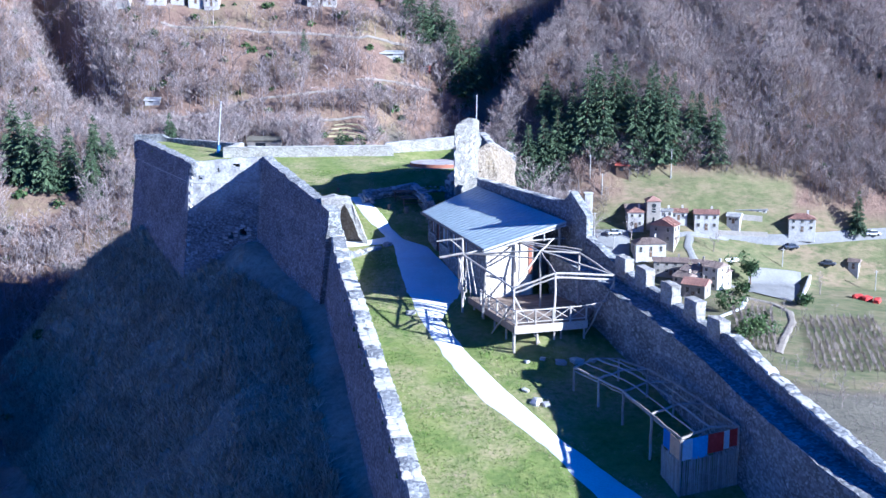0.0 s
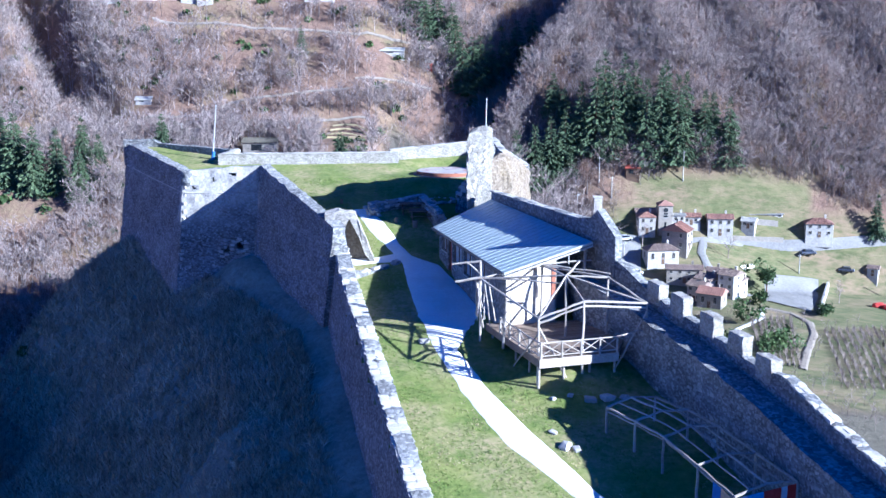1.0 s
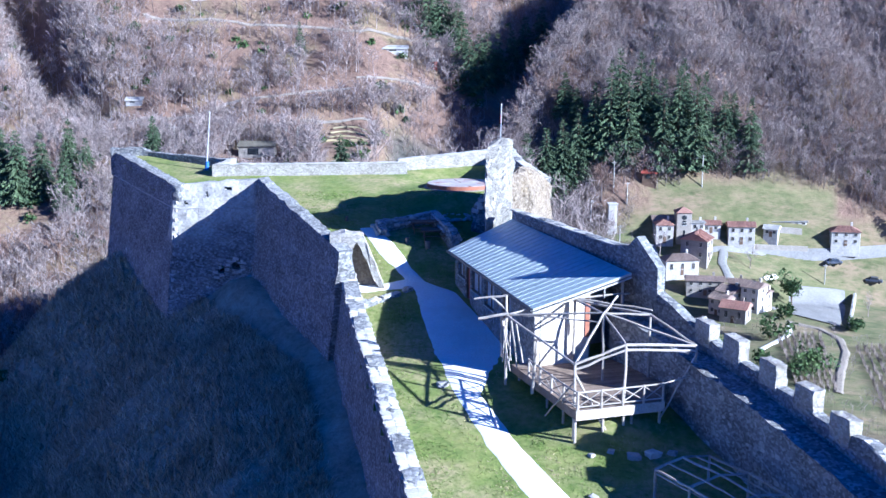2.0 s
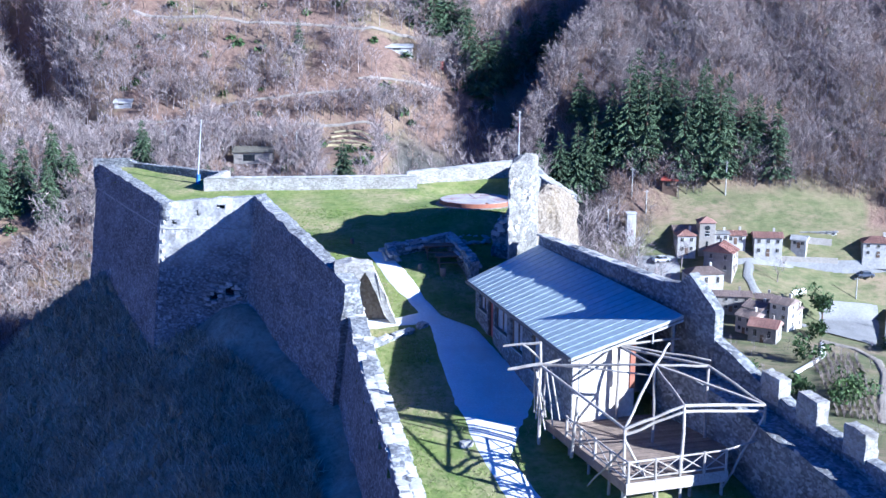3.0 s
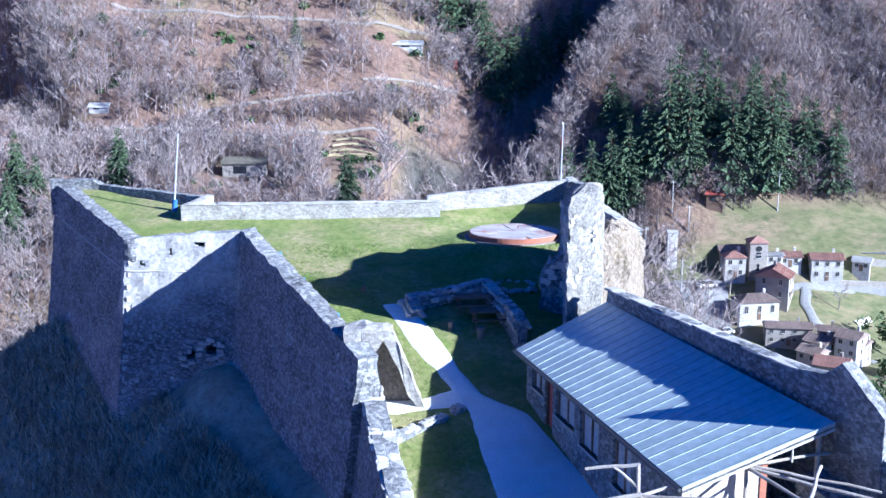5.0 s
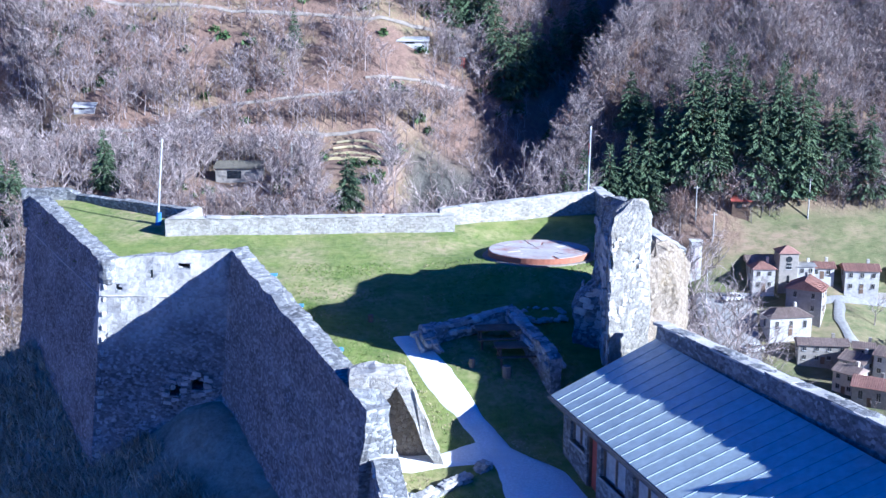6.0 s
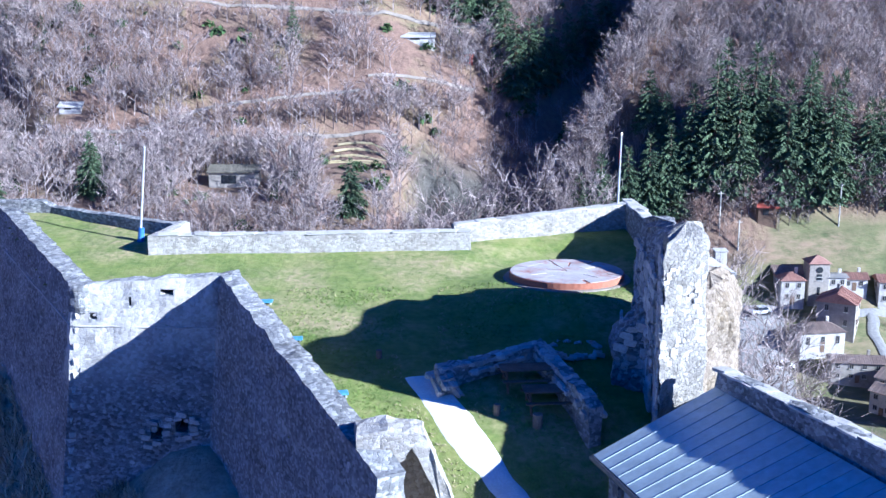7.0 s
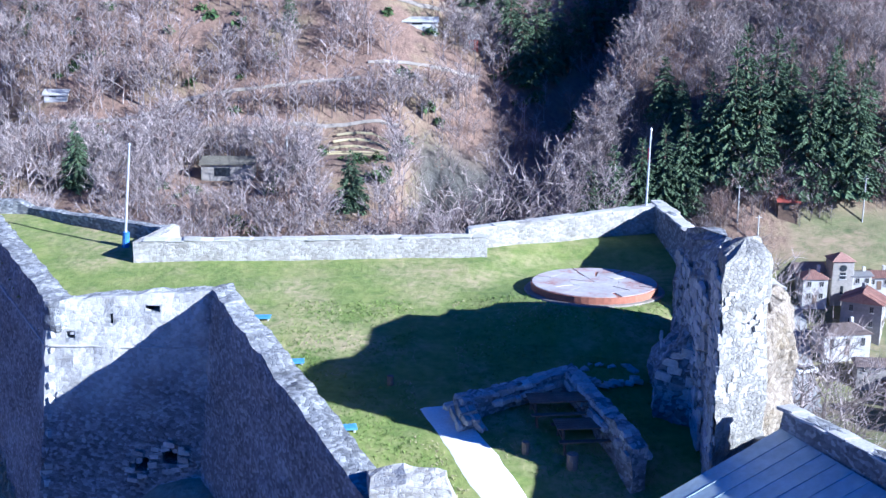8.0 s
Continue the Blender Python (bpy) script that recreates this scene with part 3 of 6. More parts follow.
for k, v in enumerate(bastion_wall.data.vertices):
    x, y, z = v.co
    # sunlight painted as pale lime on the upper courses between the two inner corners
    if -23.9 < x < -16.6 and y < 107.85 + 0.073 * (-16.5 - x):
        sun_pale.data[k].value = 0.9 * float(smooth(-2.6, 0.3, z + 1.6 * noise.noise(Vector((x * 0.6, z * 0.5, 4))) - 0.25 * (x + 20)))
north_1 = masonry("wall_north_1", [(-20.4, 119.5, 2.7, 0.5), (-28.6, 124.1, 2.75, 0.5), (-29.4, 124.3, 3.1, 0.5), (-32.4, 124.6, 3.0, 0.5)], 0.55, M["rubble"], "low stone parapet wall at the terrace edge", ragged=0.06, rise=0.4)
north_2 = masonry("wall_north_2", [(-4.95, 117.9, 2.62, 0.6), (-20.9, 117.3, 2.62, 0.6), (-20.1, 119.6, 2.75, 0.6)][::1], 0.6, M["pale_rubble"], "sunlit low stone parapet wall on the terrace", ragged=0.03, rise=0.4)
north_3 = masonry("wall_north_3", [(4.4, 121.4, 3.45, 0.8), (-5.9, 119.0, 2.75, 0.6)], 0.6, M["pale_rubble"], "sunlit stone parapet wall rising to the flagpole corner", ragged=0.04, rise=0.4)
north_4 = masonry("wall_north_4", [(6.6, 107.6, 2.9, -3), (4.95, 113.6, 3.35, -3), (4.4, 121.4, 3.5, -3)], 0.65, M["rubble"], "low stone parapet wall from the flagpole corner to the ruined tower", ragged=0.1, rise=0.5)
back_wall = masonry("wall_back", [(10.15, 78.7, 2.6, -9), (9.75, 79.5, 3.3, -9), (9.3, 80.6, 4.0, -9), (8.95, 81.5, 3.3, -9), (8.4, 82.6, 3.1, -9), (3.3, 95.4, 2.7, -9), (3.25, 95.6, 1.5, -9), (3.0, 97.2, 1.0, -9)], 0.55, M["rubble"], "stone wall behind the metal roof with pale cap", ragged=0.07)

masonry("wall_south", [(4.5, 30, -11.4, -20), (21.2, 38.0, -3.4, -20)], 1.0, M["rubble"], "plain stone wall closing the castle yard", ragged=0.1)


def build_east():
    foot = -16.0
    walk_z = lambda y: float(np.interp(y, [49, 57.7, 65.9, 73.7, 80], [-3.4, -2.9, -2.0, -1.35, -0.2]))
    crest = {16.75: -1.87, 15.75: -1.05, 18.4: -2.6, 21.0: -3.4}
    line = []
    for x, y in EAST[:-1]:
        line.append((x + 0.55, y + 0.15, crest.get(x, walk_z(y) + 0.75), foot))
    low = [(x, y, (walk_z(y) + 0.75) if y > 63 else z, f) for x, y, z, f in line]
    low = low[:-1] + [(10.1, 79.0, 1.3, foot)]
    wall = masonry("wall_east", low, 0.6, M["rubble"], "crenellated stone curtain wall, inner side in shade", ragged=0.12)
    ledge = masonry("wall_walk", [(x - 0.05, y, walk_z(y), foot + 4) for x, y in EAST[:-1]], 1.5, M["rubble"], "narrow stone wall walk behind the battlements, in shade", ragged=0.06)
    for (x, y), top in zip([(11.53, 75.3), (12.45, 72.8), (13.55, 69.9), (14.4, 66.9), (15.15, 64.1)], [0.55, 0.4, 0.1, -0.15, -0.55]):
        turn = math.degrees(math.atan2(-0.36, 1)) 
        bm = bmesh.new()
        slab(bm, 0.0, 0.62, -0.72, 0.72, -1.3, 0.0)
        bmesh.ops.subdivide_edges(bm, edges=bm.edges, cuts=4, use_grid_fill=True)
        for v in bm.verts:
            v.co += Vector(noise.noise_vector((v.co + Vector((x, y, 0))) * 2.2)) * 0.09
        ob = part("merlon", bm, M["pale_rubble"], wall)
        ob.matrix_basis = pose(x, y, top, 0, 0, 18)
    return wall, ledge


east_wall, east_walk = build_east()


# ---- ruined tower ----
def build_tower():
    t = empty("ruined_tower", 2.2, 98.6, 0)
    tagged(t, "ruined rubble stone tower stump with ragged top", "ruined tower")
    base = Matrix.Translation((-2.2, -98.6, 0))

    def rock(name, plan, levels, material, amount, label=""):
        """levels: (z, grow, shift x, shift y); a displaced, stepped solid."""
        bm = bmesh.new()
        cx, cy = sum(p[0] for p in plan) / len(plan), sum(p[1] for p in plan) / len(plan)
        dense = []
        for (x0, y0), (x1, y1) in zip(plan, plan[1:] + plan[:1]):
            k = max(1, int(math.dist((x0, y0), (x1, y1)) / 0.2))
            dense += [(x0 + (x1 - x0) * i / k, y0 + (y1 - y0) * i / k) for i in range(k)]
        zs = []
        for (z0, *a), (z1, *b) in zip(levels, levels[1:]):
            k = max(1, int((z1 - z0) / 0.22))
            zs += [(z0 + (z1 - z0) * i / k, *[p + (q - p) * i / k for p, q in zip(a, b)]) for i in range(k)]
        zs.append(levels[-1])
        rings = []
        for z, grow, sx, sy in zs:
            ring = []
            for x, y in dense:
                v = Vector((cx + (x - cx) * grow + sx, cy + (y - cy) * grow + sy, z))
                v += Vector(noise.noise_vector(v * 0.9)) * amount + Vector(noise.noise_vector(v * 2.6)) * amount * 0.55 + Vector(noise.noise_vector(v * 6.5)) * amount * 0.35
                ring.append(bm.verts.new(v))
            rings.append(ring)
        n = len(dense)
        for a, b in zip(rings, rings[1:]):
            for i in range(n):
                bm.faces.new((a[i], a[(i + 1) % n], b[(i + 1) % n], b[i]))
        mid = bm.verts.new(Vector((cx + zs[-1][2], cy + zs[-1][3], zs[-1][0] + 0.25)))
        for i in range(n):
            bm.faces.new((rings[-1][i], rings[-1][(i + 1) % n], mid))
        bmesh.ops.transform(bm, matrix=base, verts=bm.verts)
        return part(name, bm, material, t, label)

    core = rock("core", [(1.0, 96.2), (2.75, 97.2), (3.1, 99.6), (1.5, 99.4)], [(-7, 1.2, 0.1, 0.2), (1, 1.06, 0, 0), (6.5, 0.98, 0, 0), (6.95, 0.88, 0.02, 0.05), (7.1, 0.6, 0.05, 0.1)], M["tower"], 0.15)
    rock("stub", [(1.35, 99.0), (3.1, 99.2), (2.9, 105.4), (1.75, 105.6)], [(-4, 1.1, 0, 0), (1.6, 1.02, 0, 0), (5.3, 0.98, 0, 0), (6.0, 0.92, 0.05, -0.2), (6.4, 0.6, 0.05, -1.2)], M["rubble"], 0.22)
    rock("shoulder", [(1.5, 104.6), (3.1, 104.6), (3.5, 108.2), (2.3, 108.4)], [(-3, 1.1, 0, 0), (2.5, 1.0, 0, 0), (4.2, 0.95, 0, -0.2), (5.0, 0.7, 0, -0.9), (5.5, 0.4, 0, -1.4)], M["rubble"], 0.24)
    rock("buttress", [(0.2, 101.6), (1.7, 101.0), (2.2, 104.4), (0.7, 104.8)], [(-1, 1.1, 0, 0), (1.5, 1.0, 0, 0), (2.4, 0.75, 0.5, 0), (3.4, 0.5, 0.8, 0)], M["rubble"], 0.25, "fallen dark rubble buttress")
    rock("flank", [(2.9, 98.4), (4.6, 99.8), (6.7, 107.2), (5.7, 108.0), (3.2, 104)], [(-9, 1.1, 0, 0), (0.5, 1.0, 0, 0), (2.3, 0.97, 0, 0), (3.4, 0.8, -0.4, -1.2), (4.6, 0.4, -1.0, -3.0)], M["brown_rubble"], 0.22, "brown crumbling rubble flank")
    return t, core


tower, tower_core = build_tower()

# ---- rotunda, poles, ruin ----
def build_disc():
    d = empty("map_table", -0.35, 113.0, 1.24)
    d.matrix_basis = pose(-0.35, 113.0, 1.24, -2.4, 0, 0)
    tagged(d, "low round rust-edged platform inlaid with grey and red stone", "round platform")
    bm = bmesh.new()
    bmesh.ops.create_cone(bm, cap_ends=True, segments=56, radius1=2.84, radius2=2.84, depth=0.33)
    bmesh.ops.translate(bm, verts=bm.verts, vec=(0, 0, 0.205))
    part("rim", bm, M["rust"], d, "rusted steel rim")
    bm = bmesh.new()
    bmesh.ops.create_cone(bm, cap_ends=True, segments=56, radius1=3.22, radius2=3.1, depth=0.16)
    part("footing", bm, M["track"], d, "pale gravel footing ring")
    n = 14
    rnd = random.Random(4)
    for k in range(n):
        for r0, r1 in ((0.0, 1.1), (1.1, 2.05), (2.05, 2.78)):
            a0, a1 = 2 * math.pi * k / n + rnd.uniform(-0.08, 0.08), 2 * math.pi * (k + 1) / n
            if r0 == 0 and k % 2:
                continue
            if r0 == 0:
                a1 = 2 * math.pi * (k + 2) / n
            steps = 4
            ring = [(r1 * math.cos(a0 + (a1 - a0) * i / steps), r1 * math.sin(a0 + (a1 - a0) * i / steps)) for i in range(steps + 1)]
            core = [(r0 * math.cos(a1), r0 * math.sin(a1)), (r0 * math.cos(a0), r0 * math.sin(a0))] if r0 else [(0, 0)]
            cx, cy = sum(p[0] for p in ring) / len(ring), sum(p[1] for p in ring) / len(ring)
            part("paving_slab", prism([(cx + (x - cx) * 0.97, cy + (y - cy) * 0.97) for x, y in ring + core], 0.36, 0.395 + rnd.uniform(0, 0.008)), M["slab"], d)
    return d


build_disc()


def flagpole(x, y, z, high, r, foot_mat, label, lean=(0, 0), sleeve=0.0):
    p = empty("flagpole", x, y, z)
    tagged(p, label, "flagpole")
    part("mast", stick((0, 0, 0), (lean[0], lean[1], high), r, r * 0.6, 9), M["steel"], p)
    part("finial", stick((lean[0], lean[1], high), (lean[0], lean[1], high + 0.1), r * 1.1, r * 0.4, 8), M["steel"], p)
    if sleeve:
        part("sleeve", stick((0, 0, -0.3), (lean[0] * 0.25, lean[1] * 0.25, sleeve), r * 2.5, r * 2.0, 10), foot_mat, p, "blue wrapped cloth at the foot")
    return p


flagpole(-22.68, 118.7, 1.6, 5.3, 0.075, M["blue_cloth"], "tall grey steel flagpole with blue wrapping at its foot", (0.55, 0), 1.0)
fl = flagpole(3.35, 120.9, 1.7, 5.6, 0.07, M["steel"], "tall flagpole with red and white band at the parapet corner", (0.1, 0))
part("flag", box(0.0, 0.12, -0.03, 0.03, 3.9, 4.7, 0.02), M["red_cloth"], fl, "furled red and white flag")

# ---- low building with metal roof ----
def build_lodge():
    sw, se, ne, nw = Vector((-1.68, 93.65, 0.30)), Vector((2.75, 77.85, 0.55)), Vector((8.45, 79.75, 2.1)), Vector((2.75, 95.3, 2.1))
    h = empty("stone_lodge", 2.5, 86.5, -3)
    tagged(h, "long low stone building with a grey standing-seam metal roof", "building")
    back = Matrix.Translation((-2.5, -86.5, 3))

    def add(name, bm, material, label="", parent=None):
        bmesh.ops.transform(bm, matrix=back, verts=bm.verts)
        return part(name, bm, material, parent or h, label)

    n = 25
    roof = add("roof", prism([(p.x, p.y) for p in (sw, se, ne, nw)], [p.z - 0.24 for p in (sw, se, ne, nw)], [p.z - 0.15 for p in (sw, se, ne, nw)]), M["flashing"], "dark roof edge trim")
    for k in range(n):
        f0, f1 = k / n + 0.0006, (k + 1) / n - 0.0006
        a, b, c, d = sw.lerp(se, f0), sw.lerp(se, f1), nw.lerp(ne, f1), nw.lerp(ne, f0)
        bm = prism([(p.x, p.y) for p in (a, b, c, d)], [p.z - 0.055 for p in (a, b, c, d)], [p.z - 0.02 for p in (a, b, c, d)])
        add("metal_sheet", bm, M["metal"], parent=roof)
        e, g = sw.lerp(se, f1), nw.lerp(ne, f1)
        along = (se - sw).normalized() * 0.013
        bm = prism([(p.x, p.y) for p in (e - along, e + along, g + along, g - along)], [p.z - 0.03 for p in (e, e, g, g)], [p.z - 0.002 for p in (e, e, g, g)])
        add("seam", bm, M["metal"], parent=roof)
    add("gutter", stick(sw + Vector((-0.08, 0, -0.12)), se + Vector((-0.08, 0, -0.12)), 0.085, sides=8), M["flashing"], "dark metal gutter")
    fas = [(se.x, se.y), (ne.x, ne.y), (ne.x - 0.03, ne.y + 0.1), (se.x - 0.03, se.y + 0.1)]
    add("fascia", prism(fas, [se.z - 0.34, ne.z - 0.34, ne.z - 0.34, se.z - 0.34], [se.z - 0.06, ne.z - 0.06, ne.z - 0.06, se.z - 0.06]), M["white"], "white painted fascia board")
    fan = [(nw.x, nw.y), (sw.x, sw.y), (sw.x + 0.02, sw.y - 0.1), (nw.x + 0.02, nw.y - 0.1)]
    add("fascia", prism(fan, [nw.z - 0.3, sw.z - 0.3, sw.z - 0.3, nw.z - 0.3], [nw.z - 0.04, sw.z - 0.04, sw.z - 0.04, nw.z - 0.04]), M["white"], "white painted fascia board")
    # west wall with real openings, in the frame of the eave line
    w0, w1 = Vector((-1.2, 93.2, 0)), Vector((2.9, 78.6, 0))
    run = (w1 - w0).length
    way, out = (w1 - w0) / run, Vector(((w1 - w0).y, -(w1 - w0).x, 0)).normalized()
    inw = -out if out.x < 0 else out
    holes = [(0.7, 2.1, "window"), (2.35, 3.25, "door"), (3.6, 5.7, "window"), (6.3, 8.2, "window"), (9.6, 11.2, "window")]

    def block(a, b, z0, z1, d0=0.0, d1=0.4):
        p, q = w0 + way * a, w0 + way * b
        return prism([((v + inw * d).x, (v + inw * d).y) for v, d in ((p, d0), (q, d0), (q, d1), (p, d1))], z0, z1)

    top, at = 0.3, 0.0
    for a, b, kind in holes + [(run, run, "")]:
        if a > at:
            add("wall", block(at, a, -6, top), M["rubble"])
        if kind:
            sill = -1.05 if kind == "window" else -2.35
            sill -= 0.11 * a
            head = 0.0
            add("wall", block(a, b, -6, sill), M["rubble"])
            add("lintel", block(a, b, head, top), M["dark_wood"], "dark timber lintel")
            if kind == "window":
                w = add("window", block(a, b, sill, head, 0.2, 0.24), M["curtain"], "grey blind behind glass")
                for x0, x1 in ((a, a + 0.07), (b - 0.07, b), ((a + b) / 2 - 0.035, (a + b) / 2 + 0.035)):
                    add("window_frame", block(x0, x1, sill, head, 0.12, 0.2), M["plank"], parent=w)
                add("window_sill", block(a - 0.05, b + 0.05, sill - 0.08, sill, -0.06, 0.12), M["cap"], parent=w)
            else:
                dr = add("door", block(a, b, sill, head, 0.18, 0.24), M["red_wood"], "red-brown wooden door")
                for x0, x1 in ((a, a + 0.09), (b - 0.09, b)):
                    add("door_frame", block(x0, x1, sill, head, 0.08, 0.18), M["dark_wood"], parent=dr)
        at = b
    # south gable wall: cream part, then an open porch
    g0, g1 = Vector((2.95, 78.6, 0)), Vector((6.1, 79.65, 0))
    gw = (g1 - g0).normalized()
    gn = Vector((-gw.y, gw.x, 0))
    q = lambda a, d: ((g0 + gw * a + gn * d).x, (g0 + gw * a + gn * d).y)
    L = (g1 - g0).length
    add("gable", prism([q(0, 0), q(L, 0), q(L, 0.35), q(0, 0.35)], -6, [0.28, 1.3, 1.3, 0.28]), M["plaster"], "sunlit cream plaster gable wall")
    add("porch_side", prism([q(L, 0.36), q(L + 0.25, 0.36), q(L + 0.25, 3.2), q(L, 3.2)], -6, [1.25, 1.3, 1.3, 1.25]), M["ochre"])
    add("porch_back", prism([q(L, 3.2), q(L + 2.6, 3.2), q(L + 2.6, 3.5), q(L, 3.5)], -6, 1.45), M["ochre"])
    add("shutter", prism([q(L - 0.25, -0.05), q(L + 0.02, -0.05), q(L + 0.02, 0.0), q(L - 0.25, 0.0)], -1.6, 0.7), M["rust"], "orange-brown wooden shutter")
    add("north_wall", prism([(-1.2, 93.2), (2.9, 94.6), (3.0, 94.2), (-1.1, 92.8)], -4, [0.2, 1.75, 1.75, 0.2]), M["rubble"])
    add("porch_post", stick((8.0, 80.0, -4), (8.0, 80.0, 1.85), 0.09), M["pole"])
    add("hanging_rod", stick((6.9, 79.4, 0.75), (6.9, 79.4, 1.45), 0.04), M["white"])
    return h


build_lodge()


# ---- pole pergola on its deck ----
def build_deck():
    d = empty("timber_deck", 5, 76, -3.05)
    tagged(d, "raised timber deck with railings beside the lodge", "deck")
    plan = [Vector((4.45, 71.55, 0)), Vector((9.2, 72.95, 0)), Vector((10.4, 77.5, 0)), Vector((8.9, 80.0, 0)), Vector((3.0, 78.35, 0)), Vector((1.75, 79.1, 0))]
    off = Vector((5, 76, 0))
    s, e, w = plan[0] - off, plan[1] - off, plan[5] - off
    # boards run parallel to the front edge
    n = 40
    east = [plan[1] - off, plan[2] - off, plan[3] - off]
    for k in range(n):
        def edge(f):
            y_l = s.lerp(w, f)
            a = f * 8.6
            r = east[0].lerp(east[1], min(1, a / 4.7)) if a < 4.7 else east[1].lerp(east[2], min(1, (a - 4.7) / 2.9))
            return y_l, r
        (a, b), (c, g) = edge(k / n + 0.002), edge((k + 1) / n - 0.002)
        part("plank", prism([(a.x, a.y), (b.x, b.y), (g.x, g.y), (c.x, c.y)], -0.05, random.uniform(-0.004, 0.004)), M["plank"], d)
    fx = (e - s).normalized()
    fy = Vector((-fx.y, fx.x, 0))
    part("fascia", prism([((s - fy * 0.06).x, (s - fy * 0.06).y), ((e - fy * 0.06).x, (e - fy * 0.06).y), (e.x, e.y), (s.x, s.y)], -0.52, 0.0), M["pole"], d, "pale front board")
    wx = (w - s).normalized()
    wn = Vector((-wx.y, wx.x, 0))
    part("fascia", prism([((s + wn * 0.06).x, (s + wn * 0.06).y), (s.x, s.y), (w.x, w.y), ((w + wn * 0.06).x, (w + wn * 0.06).y)], -0.45, 0.0), M["plank"], d)
    for p in [s.lerp(e, f) + fy * 0.3 for f in (0.02, 0.33, 0.66, 0.98)] + [s.lerp(w, f) - wn * 0.3 for f in (0.25, 0.5, 0.75, 0.96)]:
        part("stilt", stick((p.x, p.y, -3.2), (p.x, p.y, -0.06), 0.08, wobble=0.02, steps=2), M["pole"], d)
    # railing along the front and the west side
    posts = [s.lerp(e, f) for f in (0.02, 0.28, 0.52, 0.76, 0.98)] + [s.lerp(w, f) for f in (0.18, 0.36, 0.54, 0.72)]
    for p in posts:
        part("railing_post", stick((p.x, p.y, -0.1), (p.x, p.y, 1.02), 0.075, 0.06), M["pole"], d)
    for line in (posts[:5], [posts[0]] + posts[5:]):
        for p, q in zip(line, line[1:]):
            part("handrail", stick((p.x, p.y, 0.95), (q.x, q.y, 0.95), 0.045, wobble=0.01, steps=2), M["pole"], d)
            part("handrail", stick((p.x, p.y, 0.18), (q.x, q.y, 0.18), 0.04, wobble=0.01, steps=2), M["pole"], d)
            part("cross_brace", stick((p.x, p.y, 0.2), (q.x, q.y, 0.93), 0.03), M["pole"], d)
            part("cross_brace", stick((p.x, p.y, 0.93), (q.x, q.y, 0.2), 0.03), M["pole"], d)
    e2 = Vector((10.95, 73.8, 0)) - off
    part("handrail", stick((posts[4].x, posts[4].y, 0.95), (e2.x, e2.y, 1.15), 0.045, wobble=0.02, steps=3), M["pole"], d)
    return d


build_deck()


def build_pergola():
    p = empty("pole_pergola", 6.3, 75.6, -3)
    tagged(p, "open hexagonal pergola frame of rough peeled poles", "pergola")
    off = Vector((6.3, 75.6, -3))
    S, Mf, E, N, W, L = (Vector(v) - off for v in ((4.43, 72.2, -0.80), (7.05, 72.6, 0.1), (10.92, 73.75, -0.32), (9.0, 76.6, 0.55), (5.2, 79.0, 0.75), (1.3, 78.0, 0.15)))
    hub = Vector((6.4, 76.0, 0.8)) - off
    top = lambda v, dz=0.0: v + Vector((0, 0, dz))

    def pole(name, a, b, r=0.075, r1=None, wob=0.035):
        return part(name, stick(a, b, r, r1 or r * 0.85, 7, wob, 4), M["pole"], p)

    ring = [S, Mf, E, N, W, L]
    for a, b in zip(ring, ring[1:] + ring[:1]):
        pole("ring_beam", a, b)
    for v in (S, Mf, E, N, W, L):
        pole("rafter", v, top(hub, random.uniform(-0.05, 0.05)), 0.07)
    for a, b in ((S, Mf), (Mf, E)):
        pole("eave_pole", top(a, -0.27), top(b, -0.27), 0.07)
    pole("rafter", W + Vector((0.1, 0, 0.05)), N + Vector((0.2, 0.5, 0.1)), 0.06)
    pole("rafter", W + Vector((0, 0, 0.1)), W + Vector((3.2, 0.9, 0.1)), 0.06)
    pole("rafter", hub, hub + Vector((1.0, 1.9, 0.45)), 0.07)
    pole("rafter", L + Vector((0, 0, 0.08)), hub + Vector((0, 0, -0.5)), 0.05)
    for v, foot in ((S, -2.15), (Mf, -1.6), (E, -1.9), (W, 0.0), (L, -0.9), (N, 0.0)):
        pole("post", Vector((v.x, v.y, foot)), v, 0.085, 0.07, 0.03)
    pole("post", Vector((hub.x, hub.y, 0)), hub, 0.08)
    pole("post", Vector((2.6, 75.7, -3.0)) - off + Vector((0, 0, -0.6)), Vector((2.75, 75.2, -0.45)) - off, 0.08)
    pole("brace", S + Vector((0, 0, -0.5)), S + Vector((1.9, 0.2, -4.0)), 0.075)
    pole("brace", S + Vector((0, 0, -0.9)), S + Vector((-1.3, 1.7, -3.4)), 0.05)
    pole("brace", E + Vector((0, 0, -0.5)), E + Vector((-1.9, -0.3, -4.0)), 0.06)
    # bundle of stakes at the west corner
    rnd = random.Random(3)
    for k in range(7):
        a = L + Vector((rnd.uniform(-0.3, 0.5), rnd.uniform(-0.5, 0.3), -0.15))
        pole("stake", a, a + Vector((rnd.uniform(-0.5, 0.6), rnd.uniform(-0.9, 0.2), rnd.uniform(-2.9, -2.2))), 0.05, 0.04)
    # gallows-like bracket
    mast = Vector((1.3, 78.2, 0)) - off
    pole("mast", Vector((mast.x, mast.y, -0.9)), Vector((mast.x, mast.y, 4.25)), 0.08, 0.07)
    pole("arm", Vector((mast.x + 0.05, mast.y, 4.22)), Vector((mast.x - 1.75, mast.y + 0.3, 3.95)), 0.07)
    pole("arm", Vector((mast.x + 0.1, mast.y - 0.3, 3.25)), Vector((mast.x - 1.55, mast.y - 0.2, 2.95)), 0.09)
